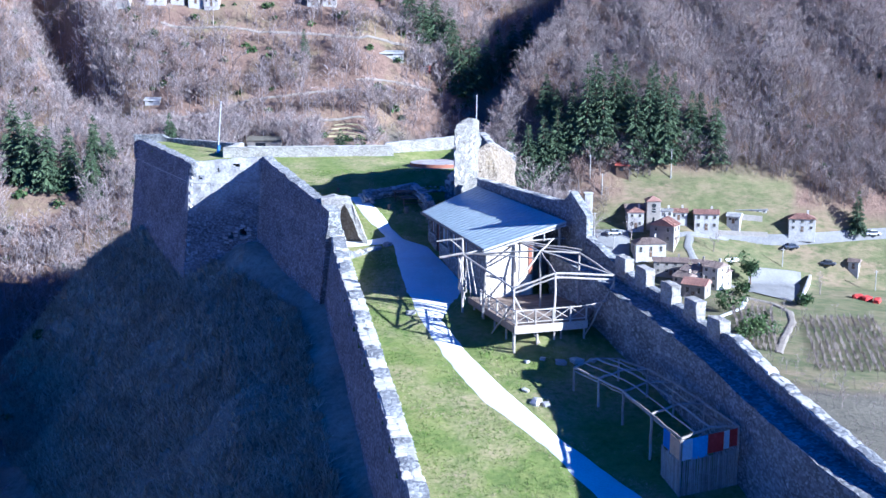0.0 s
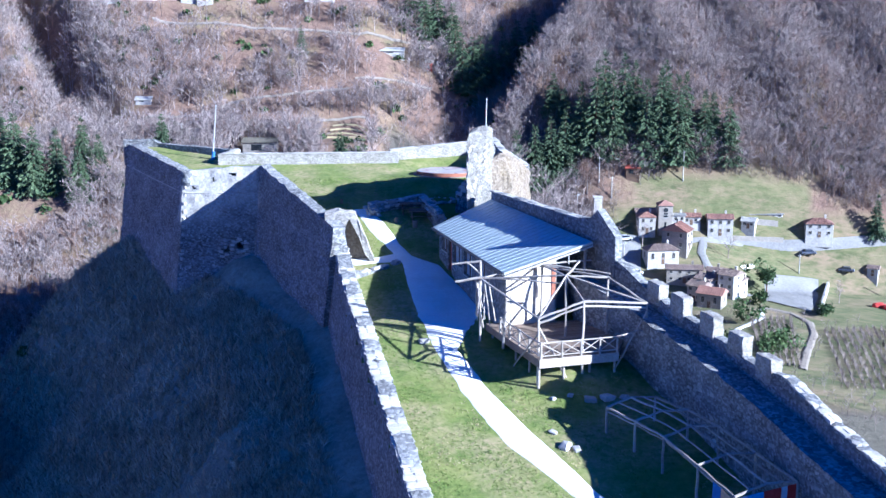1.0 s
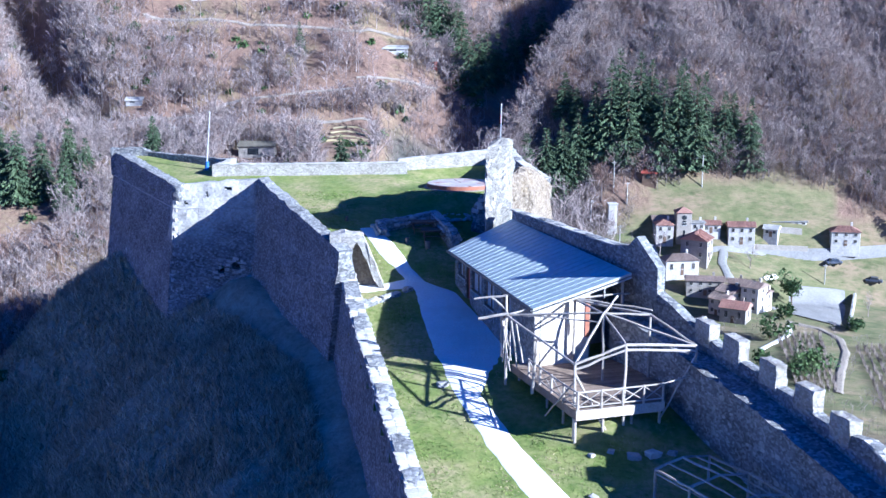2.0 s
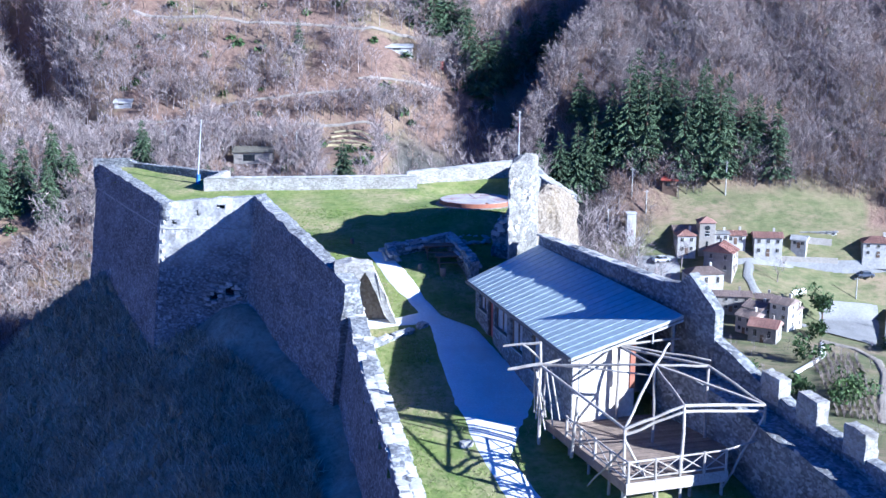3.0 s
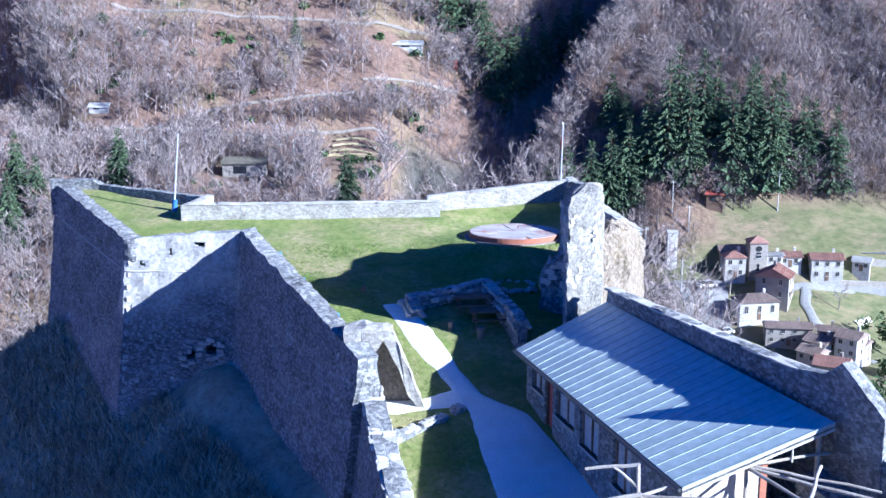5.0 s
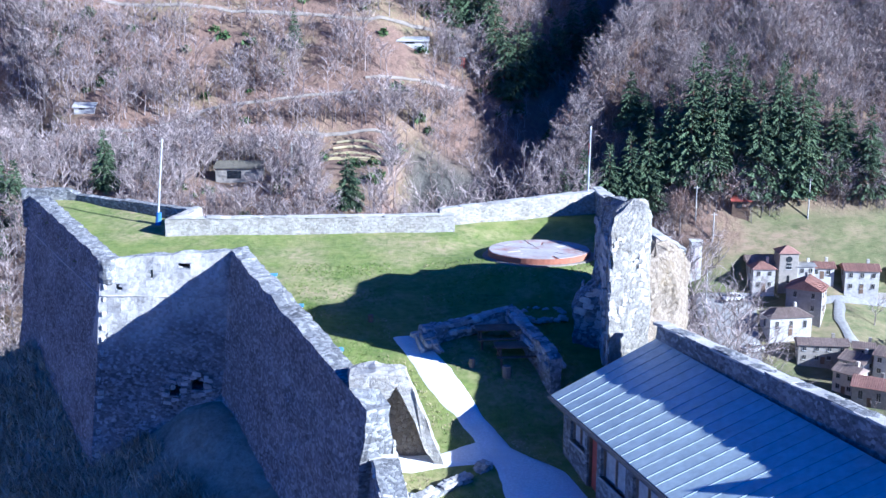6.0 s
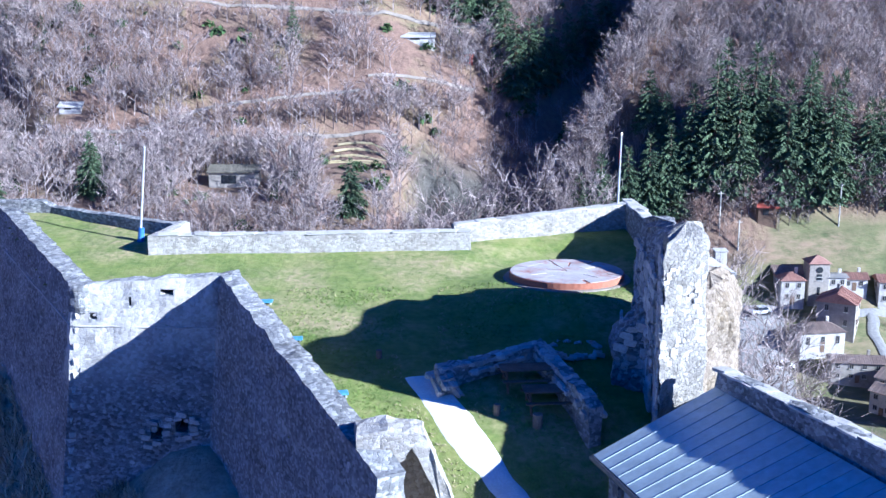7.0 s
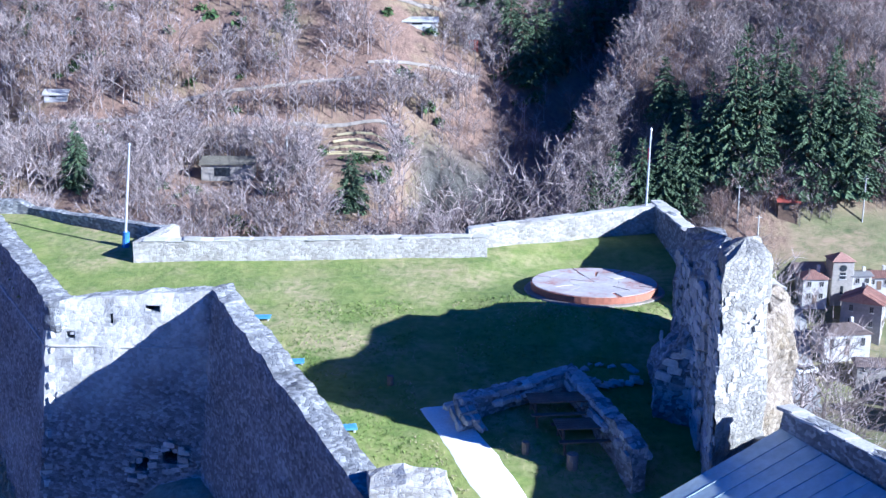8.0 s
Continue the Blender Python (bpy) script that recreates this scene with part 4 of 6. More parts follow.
    pole("strut", Vector((mast.x, mast.y, 3.4)), Vector((mast.x - 0.85, mast.y + 0.15, 4.1)), 0.055)
    return p


build_pergola()


# ---- market stall frame ----
def build_stall():
    st = empty("stall_frame", 10.5, 62, -6.5)
    tagged(st, "open market stall frame of poles with cloth panels at one end", "market stall")
    off = Vector((10.5, 62, -6.5))
    front = [Vector(v) - off for v in ((7.77, 67.4, -4.45), (9.0, 65.5, -4.5), (10.1, 63.4, -4.55), (11.05, 59.8, -4.6), (11.95, 56.3, -4.65))]
    back = [Vector(v) - off for v in ((10.6, 68.6, -4.25), (12.0, 66.6, -4.3), (13.1, 64.3, -4.35), (14.1, 60.8, -4.4), (15.1, 57.4, -4.4))]
    rnd = random.Random(8)

    def pole(name, a, b, r=0.07, wob=0.03):
        return part(name, stick(a, b, r, r * 0.85, 7, wob, 4), M["pole"], st)

    for line, nm in ((front, "eave_beam"), (back, "back_beam")):
        for a, b in zip(line, line[1:]):
            pole(nm, a, b)
    for a, b in zip(front, front[1:]):
        pole("eave_beam", a + Vector((0.12, 0.1, -0.28)), b + Vector((0.12, 0.1, -0.28)), 0.05)
    mids = []
    for a, b in zip(front, back):
        m = a.lerp(b, 0.5) + Vector((0, 0, 0.28))
        mids.append(m)
        pole("rafter", a, m, 0.075)
        pole("rafter", m, b, 0.06)
    for a, b in zip(mids, mids[1:]):
        pole("ridge_beam", a, b, 0.065)
    for f in (0.25, 0.75):
        for (a, b), (c, d) in zip(zip(front, back), list(zip(front, back))[1:]):
            lift = Vector((0, 0, 0.14))
            pole("purlin", a.lerp(b, f) + lift, c.lerp(d, f) + lift, 0.05)
    for line in (front, back):
        for v in line:
            w = v + off
            z = lawn_z(w.x, w.y) - off.z - 0.15
            pole("post", Vector((v.x, v.y, z)), v, 0.08)
    a, b = front[-1], back[-1]
    w = front[-2]
    # cloth panels and picket apron on the end wall and the last bay
    def panel(name, p, q, f0, f1, top, low, material, label):
        u, v = p.lerp(q, f0), p.lerp(q, f1)
        n = (q - p).cross(Vector((0, 0, 1))).normalized() * 0.03
        zt = -0.12
        me = prism([(u + n).to_2d(), (v + n).to_2d(), (v - n).to_2d(), (u - n).to_2d()], [u.z + low, v.z + low, v.z + low, u.z + low], [u.z + top, v.z + top, v.z + top, u.z + top])
        return part(name, me, material, st, label)

    panel("cloth_panel", a, b, 0.03, 0.20, -0.1, -1.2, M["white_cloth"], "white cloth panel")
    panel("cloth_panel", a, b, 0.20, 0.46, -0.1, -1.25, M["pale_blue"], "pale blue cloth panel")
    panel("cloth_panel", a, b, 0.48, 0.74, -0.1, -1.1, M["red_cloth"], "red cloth panel")
    panel("cloth_panel", a, b, 0.75, 0.84, -0.1, -1.05, M["white_cloth"], "white cloth panel")
    panel("cloth_panel", a, b, 0.85, 0.98, -0.1, -1.0, M["red_cloth"], "red cloth panel")
    panel("cloth_panel", w, a, 0.45, 0.66, -0.15, -1.1, M["blue_cloth"], "blue cloth panel")
    panel("cloth_panel", w, a, 0.67, 0.97, -0.15, -1.2, M["tan_cloth"], "tan cloth panel")
    for p, q, n in ((w.lerp(a, 0.4), a, 17), (a, b, 28)):
        for k in range(n):
            u = p.lerp(q, (k + 0.5) / n)
            g = lawn_z(u.x + off.x, u.y + off.y) - off.z
            pole("picket", Vector((u.x, u.y, g - 0.1)), Vector((u.x + rnd.uniform(-0.03, 0.03), u.y, u.z - 1.2 + rnd.uniform(-0.12, 0.1))), 0.055, 0.01)
    return st


build_stall()


# ---- ruin with tables, arch, low walls ----
ruin = masonry("wall_ruin", [(-0.8, 97.5, 0.45, -1.4), (-1.0, 98.2, 0.7, -1.2), (-1.8, 101.4, 0.85, -0.8), (-2.5, 103.7, 1.05, -0.6), (-4.6, 102.9, 0.75, -0.6), (-7.0, 101.5, 0.7, -0.8), (-6.7, 100.6, 0.3, -0.9)], 0.55, M["rubble"], "low roofless ruined stone walls in shade", rough=0.12, ragged=0.22, step=0.35, rise=0.35)


def picnic_table(x, y, turn):
    z = lawn_z(x, y)
    t = empty("picnic_table", x, y, z, turn)
    t.matrix_basis = pose(x, y, z, 0, 0, turn) @ Matrix.Diagonal((1.12, 1.15, 1.05, 1))
    tagged(t, "dark weathered wooden picnic table with benches", "picnic table", group="tables in the ruin")
    for k in range(5):
        part("tabletop_plank", box(-1.05, 1.05, -0.4 + k * 0.165, -0.4 + k * 0.165 + 0.15, 0.72, 0.765, 0.006), M["dark_wood"], t)
    for s in (-0.72, 0.62):
        part("bench_plank", box(-1.05, 1.05, s - 0.05, s + 0.15, 0.42, 0.46, 0.006), M["dark_wood"], t)
    for xx in (-0.85, 0.85):
        for s in (-1, 1):
            part("leg", stick((xx, s * 0.62, -0.05), (xx, s * 0.22, 0.72), 0.05, sides=5), M["dark_wood"], t)
        part("crossbar", box(xx - 0.04, xx + 0.04, -0.75, 0.78, 0.36, 0.42, 0.006), M["dark_wood"], t)
    return t


picnic_table(-3.2, 101.4, 5)
picnic_table(-2.4, 99.75, 4)


def stump(x, y, r, h):
    z = lawn_z(x, y)
    s = part("log_stump", stick((0, 0, -0.05), (0, 0, h), r, r * 0.95, 10), M["plank"])
    s.matrix_basis = pose(x, y, z)
    return tagged(s, "short upright log stump on the grass", "log stump", group="log stumps")


stump(-4.6, 99.3, 0.15, 0.4)
stump(-3.1, 98.55, 0.2, 0.5)
stump(-9.3, 104.0, 0.13, 0.35)


def wedge(name, plan, lows, tops, material, label, cat):
    bm = prism(plan, lows, tops)
    bmesh.ops.subdivide_edges(bm, edges=bm.edges, cuts=3, use_grid_fill=True)
    for v in bm.verts:
        v.co += Vector(noise.noise_vector(v.co * 1.8)) * 0.1
    return tagged(part(name, bm, material), label, cat, kind="structure")


CROWN = [(-9.60, 1.54), (-8.58, 1.72), (-7.35, 1.53), (-5.98, -2.15), (-6.36, -2.2), (-7.80, 1.17), (-8.18, 0.62), (-8.18, 0.12), (-9.60, 0.12)]
FILL = [(-9.60, 1.22), (-7.70, 1.32), (-6.3, -2.3), (-9.60, -2.3)]


def build_vault():
    """Remains of a vault between path and wall: a broad pale crown, a leaning cheek, a dark brown filling set back."""
    def solid(name, outline, y0, y1, lift, material, label, amount):
        bm = bmesh.new()
        steps = max(2, int((y1 - y0) / 0.3))
        dense = []
        for (x0, z0), (x1, z1) in zip(outline, outline[1:] + outline[:1]):
            k = max(1, int(math.dist((x0, z0), (x1, z1)) / 0.22))
            dense += [(x0 + (x1 - x0) * i / k, z0 + (z1 - z0) * i / k) for i in range(k)]
        rings = []
        for j in range(steps + 1):
            f = j / steps
            ring = []
            for x, z in dense:
                v = Vector((x - 0.1 * f, y0 + (y1 - y0) * f, z + lift * f))
                ring.append(bm.verts.new(v + Vector(noise.noise_vector(v * 1.4)) * amount + Vector(noise.noise_vector(v * 5)) * amount * 0.5))
            rings.append(ring)
        n = len(dense)
        for a, b in zip(rings, rings[1:]):
            for i in range(n):
                bm.faces.new((a[i], a[(i + 1) % n], b[(i + 1) % n], b[i]))
        bm.faces.new(rings[0])
        bm.faces.new(rings[-1][::-1])
        bmesh.ops.recalc_face_normals(bm, faces=bm.faces)
        return tagged(part(name, bm, material), label, "stone wall", kind="structure")

    crown = solid("wall_vault", CROWN, 92.3, 93.7, 0.0, M["pale_rubble"], "pale stone remains of a broken vault with leaning cheek", 0.10)
    solid("wall_vault_back", FILL, 93.0, 93.65, 0.0, M["brown_rubble"], "dark brown rubble filling inside the broken vault", 0.10)
    return crown


vault = build_vault()
low_wall = masonry("wall_low", [(-4.4, 92.5, -1.95, -3.0), (-5.6, 91.3, -2.15, -3.2), (-7.6, 89.6, -2.3, -3.6)], 0.5, M["rubble"], "low broken stone wall beside the path", rough=0.15, ragged=0.3, step=0.3, rise=0.3)


def bench(x, y, turn):
    z = lawn_z(x, y)
    b = empty("slab_bench", x, y, z, turn)
    tagged(b, "low pale blue painted bench slab on the grass", "bench", group="benches along the wall")
    part("seat", box(-0.5, 0.5, -0.25, 0.25, 0.10, 0.15, 0.01), M["bench_blue"], b)
    for xx in (-0.4, 0.4):
        part("leg", box(xx - 0.04, xx + 0.04, -0.16, 0.16, -0.05, 0.10, 0.008), M["steel"], b)


bench(-15.0, 110.0, 0)
bench(-13.2, 105.8, 5)
bench(-10.9, 100.6, 10)


def boulder(x, y, z, s, seed):
    ob = new("boulder", stone_mesh("boulder", seed, M["stone"]))
    ob.matrix_basis = pose(x, y, z, 5, 8, seed * 40) @ Matrix.Diagonal((s * 1.3, s, s * 0.7, 1))
    return tagged(ob, "pale grey boulder half sunk in the grass", "boulder", group="boulders")


for k, (x, y, s) in enumerate([(-2.2, 78.3, 0.5), (5.4, 66.0, 0.55), (6.0, 65.7, 0.4), (4.9, 67.4, 0.35), (7.3, 70.6, 0.5), (8.3, 70.8, 0.6), (6.2, 71.0, 0.35), (5.2, 70.8, 0.3), (9.3, 71.0, 0.4)]):
    boulder(x, y, lawn_z(x, y) + 0.06 * s, s, 50 + k)

# ---- trees ----
def sliver(p, q, w, rnd):
    """A thin tapering blade from p to q."""
    p, q = np.array(p, float), np.array(q, float)
    side = np.cross(q - p, rnd.standard_normal(3))
    side = side / (np.linalg.norm(side) + 1e-9) * w / 2
    return [p - side, p + side, q]


def bare_tree(seed, high=1.0, limbs=9, twigs=6, spread=0.46, thin=1.0):
    """Triangles of a leafless tree of the given height: crossed blades for trunk, limbs and twigs."""
    rnd = np.random.default_rng(seed)
    tris = []
    lean = rnd.normal(0, 0.05, 2)
    tip = np.array([lean[0] * high, lean[1] * high, high])
    for _ in range(3):
        tris.append(sliver((0, 0, -0.08 * high), tip, 0.022 * high * thin, rnd))
    for k in range(limbs):
        f = 0.25 + 0.65 * (k + rnd.random()) / limbs
        a = rnd.uniform(0, 2 * np.pi)
        length = high * spread * (1.15 - 0.75 * f) * rnd.uniform(0.8, 1.25)
        base = tip * f
        way = np.array([np.cos(a), np.sin(a), rnd.uniform(0.6, 1.5)])
        way /= np.linalg.norm(way)
        end = base + way * length
        for _ in range(2):
            tris.append(sliver(base, end, 0.012 * high * thin, rnd))
        for j in range(twigs):
            g = rnd.uniform(0.25, 1.0)
            b = base + (end - base) * g
            w2 = way + rnd.normal(0, 0.55, 3) + np.array([0, 0, 0.25])
            w2 /= np.linalg.norm(w2)
            e2 = b + w2 * length * rnd.uniform(0.3, 0.6)
            tris.append(sliver(b, e2, 0.0078 * high * thin, rnd))
            w3 = w2 + rnd.normal(0, 0.6, 3)
            w3 /= np.linalg.norm(w3)
            m = b + (e2 - b) * rnd.uniform(0.3, 0.8)
            tris.append(sliver(m, m + w3 * length * rnd.uniform(0.2, 0.4), 0.0064 * high * thin, rnd))
    return np.array(tris)


def scatter(name, variants, places, material, label, category, sink=0.1):
    """One mesh of many plants. places: (x, y, height)."""
    rnd = np.random.default_rng(len(places))
    out = []
    for x, y, high in places:
        v = variants[rnd.integers(len(variants))]
        a = rnd.uniform(0, 2 * np.pi)
        c, s = np.cos(a), np.sin(a)
        wide = high * rnd.uniform(0.85, 1.25)
        t = np.empty_like(v)
        t[..., 0], t[..., 1], t[..., 2] = (v[..., 0] * c - v[..., 1] * s) * wide + x, (v[..., 0] * s + v[..., 1] * c) * wide + y, v[..., 2] * high + float(land(x, y)) - sink
        out.append(t)
    ob = new(name, tri_mesh(name, np.concatenate(out), material))
    return tagged(ob, label, category, kind="stuff")


ROADS = {
    "hill_track": [(-47.4, 175.5), (-43.2, 174.8), (-38.7, 175.0), (-35.5, 175.8), (-32.1, 177.0), (-29.2, 178.0), (-24.6, 179.0), (-19.7, 180.0), (-14, 180.8)],
    "valley_track": [(-29.4, 174.2), (-25.5, 174.5), (-20.9, 175.2), (-17.0, 175.5), (-13.0, 176.0), (-10.2, 176.4)],
    "upper_track": [(-13.3, 182.8), (-9.2, 183.8), (-4.3, 184.8), (-2.0, 185.4)],
    "top_road": [(-45, 192.5), (-38.9, 191.8), (-32.4, 191.5), (-22.3, 191.2), (-12.9, 191.0), (-7.9, 191.8), (-2.8, 193.5), (1, 195.5)],
}
CLEARINGS = [(-29, 185.5, 4.5, 3.2), (-9.5, 187.0, 4.0, 2.2), (-14.3, 173.6, 3.4, 2.0), (-64, 164, 6, 4), (-35, 196, 14, 3.5), (-15, 197, 9, 3), (-25.5, 165.5, 3.4, 1.8), (-19, 184, 1.6, 4)]


def near_track(x, y, gap):
    for line in ROADS.values():
        for (x0, y0), (x1, y1) in zip(line, line[1:]):
            k = max(0, min(1, ((x - x0) * (x1 - x0) + (y - y0) * (y1 - y0)) / ((x1 - x0) ** 2 + (y1 - y0) ** 2)))
            if math.hypot(x - x0 - k * (x1 - x0), y - y0 - k * (y1 - y0)) < gap:
                return True
    return False


def open_ground(x, y):
    if any(((x - a) / c) ** 2 + ((y - b) / d) ** 2 < 1 for a, b, c, d in CLEARINGS):
        return True
    return False


# thinner wood before huts, terraces and conifers: x, y, half width, depth
SIGHTS = [(-25.0, 165.6, 3.0, 7), (-43.3, 177.6, 1.4, 5), (-14.4, 173.0, 3.4, 13), (-8.0, 189.3, 2.2, 5), (-37.7, 163.5, 1.6, 9), (-13.9, 160.3, 1.8, 6), (-47.5, 160.8, 1.4, 8), (-54, 157, 5, 10)]


def wood_places():
    rnd = random.Random(11)
    out = []
    for _ in range(90000):
        x, y = rnd.uniform(-80, 95), rnd.uniform(86, 222)
        if y < 126 and x > float(west_line(y)) - 27:
            continue
        if x > 9 and y < (165 if x < 18 else 167.2) + (0.8 if 30 < x < 52 else -1.0 if x > 52 else 0) + 1.5 * noise.noise(Vector((x * 0.2, 1, 1))):
            continue
        if abs(x) > 0.52 * y + 4:
            continue
        thick = 0.5 + 0.9 * noise.noise(Vector((x * 0.11, y * 0.11, 21)))
        if x > 12:
            thick += 1.1
        keep = (0.29 if x > 12 else 0.24 if x > -30 else 0.19) if y < 200 else 0.14
        if 160 < y < 200 and -9.5 + 1.12 * max(0, y - 176) < x < 18:
            keep *= 0.7
        if rnd.random() > keep * max(0.15, thick + 0.45) * 1.5:
            continue
        if open_ground(x, y) or near_track(x, y + 1.0, 1.3):
            continue
        if any(abs(x - a - (a + 4) * (y - b) / b) < c and -d < y - b < 0.8 for a, b, c, d in SIGHTS):
            continue
        ravine = 160 < y < 200 and -9.5 + 1.12 * max(0, y - 176) < x < 20
        out.append((x, y, rnd.uniform(2.2, 5.0) * (0.5 if ravine else 0.78 if x > 12 else 0.92)))
    return out


def brink_places():
    """Trees on the spur's edge, where its lit side meets the ravine."""
    rnd = random.Random(23)
    out = []
    for _ in range(420):
        y = rnd.uniform(171, 196)
        x = float(np.interp(y, [172.2, 176.7, 184, 194, 200], [7.0, 11.4, 17.5, 25.5, 30])) + rnd.uniform(-0.8, 2.5)
        out.append((x, y, rnd.uniform(2.4, 4.6)))
    return out


PLACES = wood_places() + brink_places()
TREES = [bare_tree(k, 1.0, 10, 6, 0.5, 1.35) for k in range(9)]
scatter("woodland", TREES, [p for i, p in enumerate(PLACES) if i % 9], M["bark"], "leafless grey deciduous woodland on the hillsides", "woodland")
scatter("russet_woodland", TREES, [p for i, p in enumerate(PLACES) if i % 9 == 0], M["twig_red"], "leafless trees with russet twigs among the woods", "woodland")


def bush_tris(seed, n=60, leafy=0.16):
    rnd = np.random.default_rng(seed)
    tris = []
    for _ in range(n):
        d = rnd.standard_normal(3)
        d[2] = abs(d[2]) * 1.1
        d /= np.linalg.norm(d)
        c = d * rnd.uniform(0.25, 0.55) * np.array([1, 1, 1.1])
        s = rnd.standard_normal((3, 3)) * leafy
        tris.append(c + s + np.array([0, 0, 0.1]))
    return np.array(tris)


def under_places(n, seed, test, lo, hi):
    rnd = random.Random(seed)
    out = []
    while len(out) < n:
        x, y = rnd.uniform(-78, 90), rnd.uniform(48, 205)
        if test(x, y) and abs(x) < 0.5 * y and not near_track(x, y, 0.8):
            out.append((x, y, rnd.uniform(lo, hi)))
    return out


wild = lambda x, y: (y > 128 or x < -41) and (x < 9 or y > 168) and noise.noise(Vector((x * 0.15, y * 0.15, 3))) > -0.05
BUSH = [bush_tris(k) for k in range(5)]
scatter("evergreen_scrub", BUSH, under_places(520, 5, wild, 0.6, 1.7), M["leaves"], "dark green evergreen scrub among bare trees", "scrub")
TUFT = [np.array([sliver((r.normal(0, .2), r.normal(0, .2), -0.1), (r.normal(0, .45), r.normal(0, .45), r.uniform(.4, 1.0)), 0.12, r) for _ in range(12)]) for r in [np.random.default_rng(70 + k) for k in range(5)]]
west_slope = lambda x, y: y < 121 and x < float(west_line(min(y, 125))) - 2.5 and x > float(west_line(min(y, 125))) - 24
east_scrub = lambda x, y: x > float(east_line(min(y, 121))) + 3 and y < 143 and x < 70
scatter("dry_grass_tufts", TUFT, under_places(24000, 6, west_slope, 0.3, 0.9), M["straw"], "tufts of dry winter grass on the castle slope", "grass", 0.03)
scatter("winter_brush", [bare_tree(90 + k, 1.0, 7, 4, 0.5, 1.6) for k in range(4)], under_places(900, 7, east_scrub, 0.5, 1.6), M["bark"], "grey leafless brush below the east wall", "brush", 0.03)


field_edge = lambda x, y: 16 < x < 75 and 163.5 < y < 173 and (y > 166.8 + (0.8 if 30 < x < 52 else -1.0 if x > 52 else 0) or (16 < x < 23.5 and y > 163.6))
scatter("hedge_brush", [bare_tree(95 + k, 1.0, 9, 6, 0.6, 1.4) for k in range(4)], under_places(1100, 8, field_edge, 0.7, 2.2), M["scrub_twig"], "brown leafless brush along the meadow's edge", "brush", 0.03)


def conifer(x, y, high, wide, seed, label, group, tiers=16):
    rnd = np.random.default_rng(seed)
    z = float(land(x, y))
    t = empty("conifer", x, y, z)
    tagged(t, label, "conifer", group=group)
    part("trunk", stick((0, 0, -0.4), (0, 0, high * 0.93), 0.018 * high, 0.003 * high, 7), M["dark_wood"], t)
    tris = []
    tiers = int(tiers * 1.5)
    for k in range(tiers):
        f = 0.05 + 0.94 * (k + rnd.uniform(-0.35, 0.35)) / tiers
        reach = wide * (1 - f) ** 0.72 + 0.10
        n = int(21 - 11 * f)
        for j in range(n):
            a = 2 * np.pi * (j + rnd.random() * 0.9) / n + k * 1.7
            r = reach * rnd.uniform(0.55, 1.2)
            d = np.array([np.cos(a), np.sin(a), 0])
            side = np.array([-np.sin(a), np.cos(a), 0])
            zb = high * (f + rnd.uniform(-0.03, 0.03))
            root, tip = np.array([0, 0, zb]), d * r + np.array([0, 0, zb - 0.34 * r + 0.05 * high * (f > 0.85)])
            for s in range(4):
                g0, g1 = 0.25 + 0.19 * s, 0.48 + 0.19 * s
                p, q = root + (tip - root) * g0, root + (tip - root) * min(1.06, g1)
                w = 0.22 * r * (1.2 - 0.6 * g0) * rnd.uniform(0.7, 1.3)
                drop = np.array([0, 0, -0.35 * w])
                tris.append([p, q + side * w + drop, q + rnd.normal(0, 0.05, 3)])
                tris.append([p, q - side * w + drop, q + rnd.normal(0, 0.05, 3)])
                tris.append([p, q + np.array([0, 0, 0.2 * w]), q + np.array([0, 0, -0.9 * w]) + side * rnd.normal(0, 0.1)])
    under("crown", tri_mesh("crown", np.array(tris), M["needles"]), t)
    return t


tall = "tall dark green spruce at the wood's edge"
for k, (x, y, hgt, wd) in enumerate([(20.6, 169.4, 12.6, 2.3), (22.8, 169.0, 12.0, 2.2), (24.6, 170.6, 12.4, 2.4), (27.4, 168.6, 11.6, 2.2), (29.4, 169.0, 12.6, 2.3), (31.6, 168.5, 12.2, 2.2), (32.9, 169.4, 11.4, 2.0), (35.6, 169.6, 8.6, 1.9), (38.9, 168.9, 9.0, 2.1), (22.0, 171.4, 11.5, 2.5), (26.2, 171.4, 10.5, 2.4), (30.4, 171.2, 10.5, 2.3), (18.6, 170.2, 9.5, 2.2), (15.2, 174.6, 6.0, 1.7), (16.6, 173.2, 5.0, 1.5), (36.9, 170.3, 7.5, 1.8)]):
    conifer(x, y, hgt, wd, 200 + k, tall, "spruces above the village")
# added spruces: dark needles and cast shadow stand in for shaded bare wood
for k, (x, y, hgt, wd) in enumerate([(7.4, 167.2, -3.0, 2.2), (9.6, 168.4, -1.4, 2.3), (12.2, 168.6, -0.6, 2.3), (14.4, 169.2, 0.4, 2.3), (16.4, 169.4, 1.2, 2.2)]):
    conifer(x, y, hgt - float(land(x, y)), wd, 320 + k, "added dark spruce standing in for shaded wood at the spur's foot", "spruces at the spur's foot")
for k, (x, y, hgt, wd) in enumerate([(-55.0, 157.0, 9.0, 2.6), (-52.2, 155.5, 8.0, 2.4), (-49.4, 156.0, 7.6, 1.9), (-47.5, 160.8, 6.5, 1.5), (-37.7, 163.5, 5.6, 1.5), (-57.5, 158.5, 9.5, 2.6), (-46.0, 153.5, 7.0, 1.7), (-44.5, 157.5, 6.0, 1.5)]):
    conifer(x, y, hgt, wd, 230 + k, "dark green conifer among bare woods", "conifers west of the castle", 17)
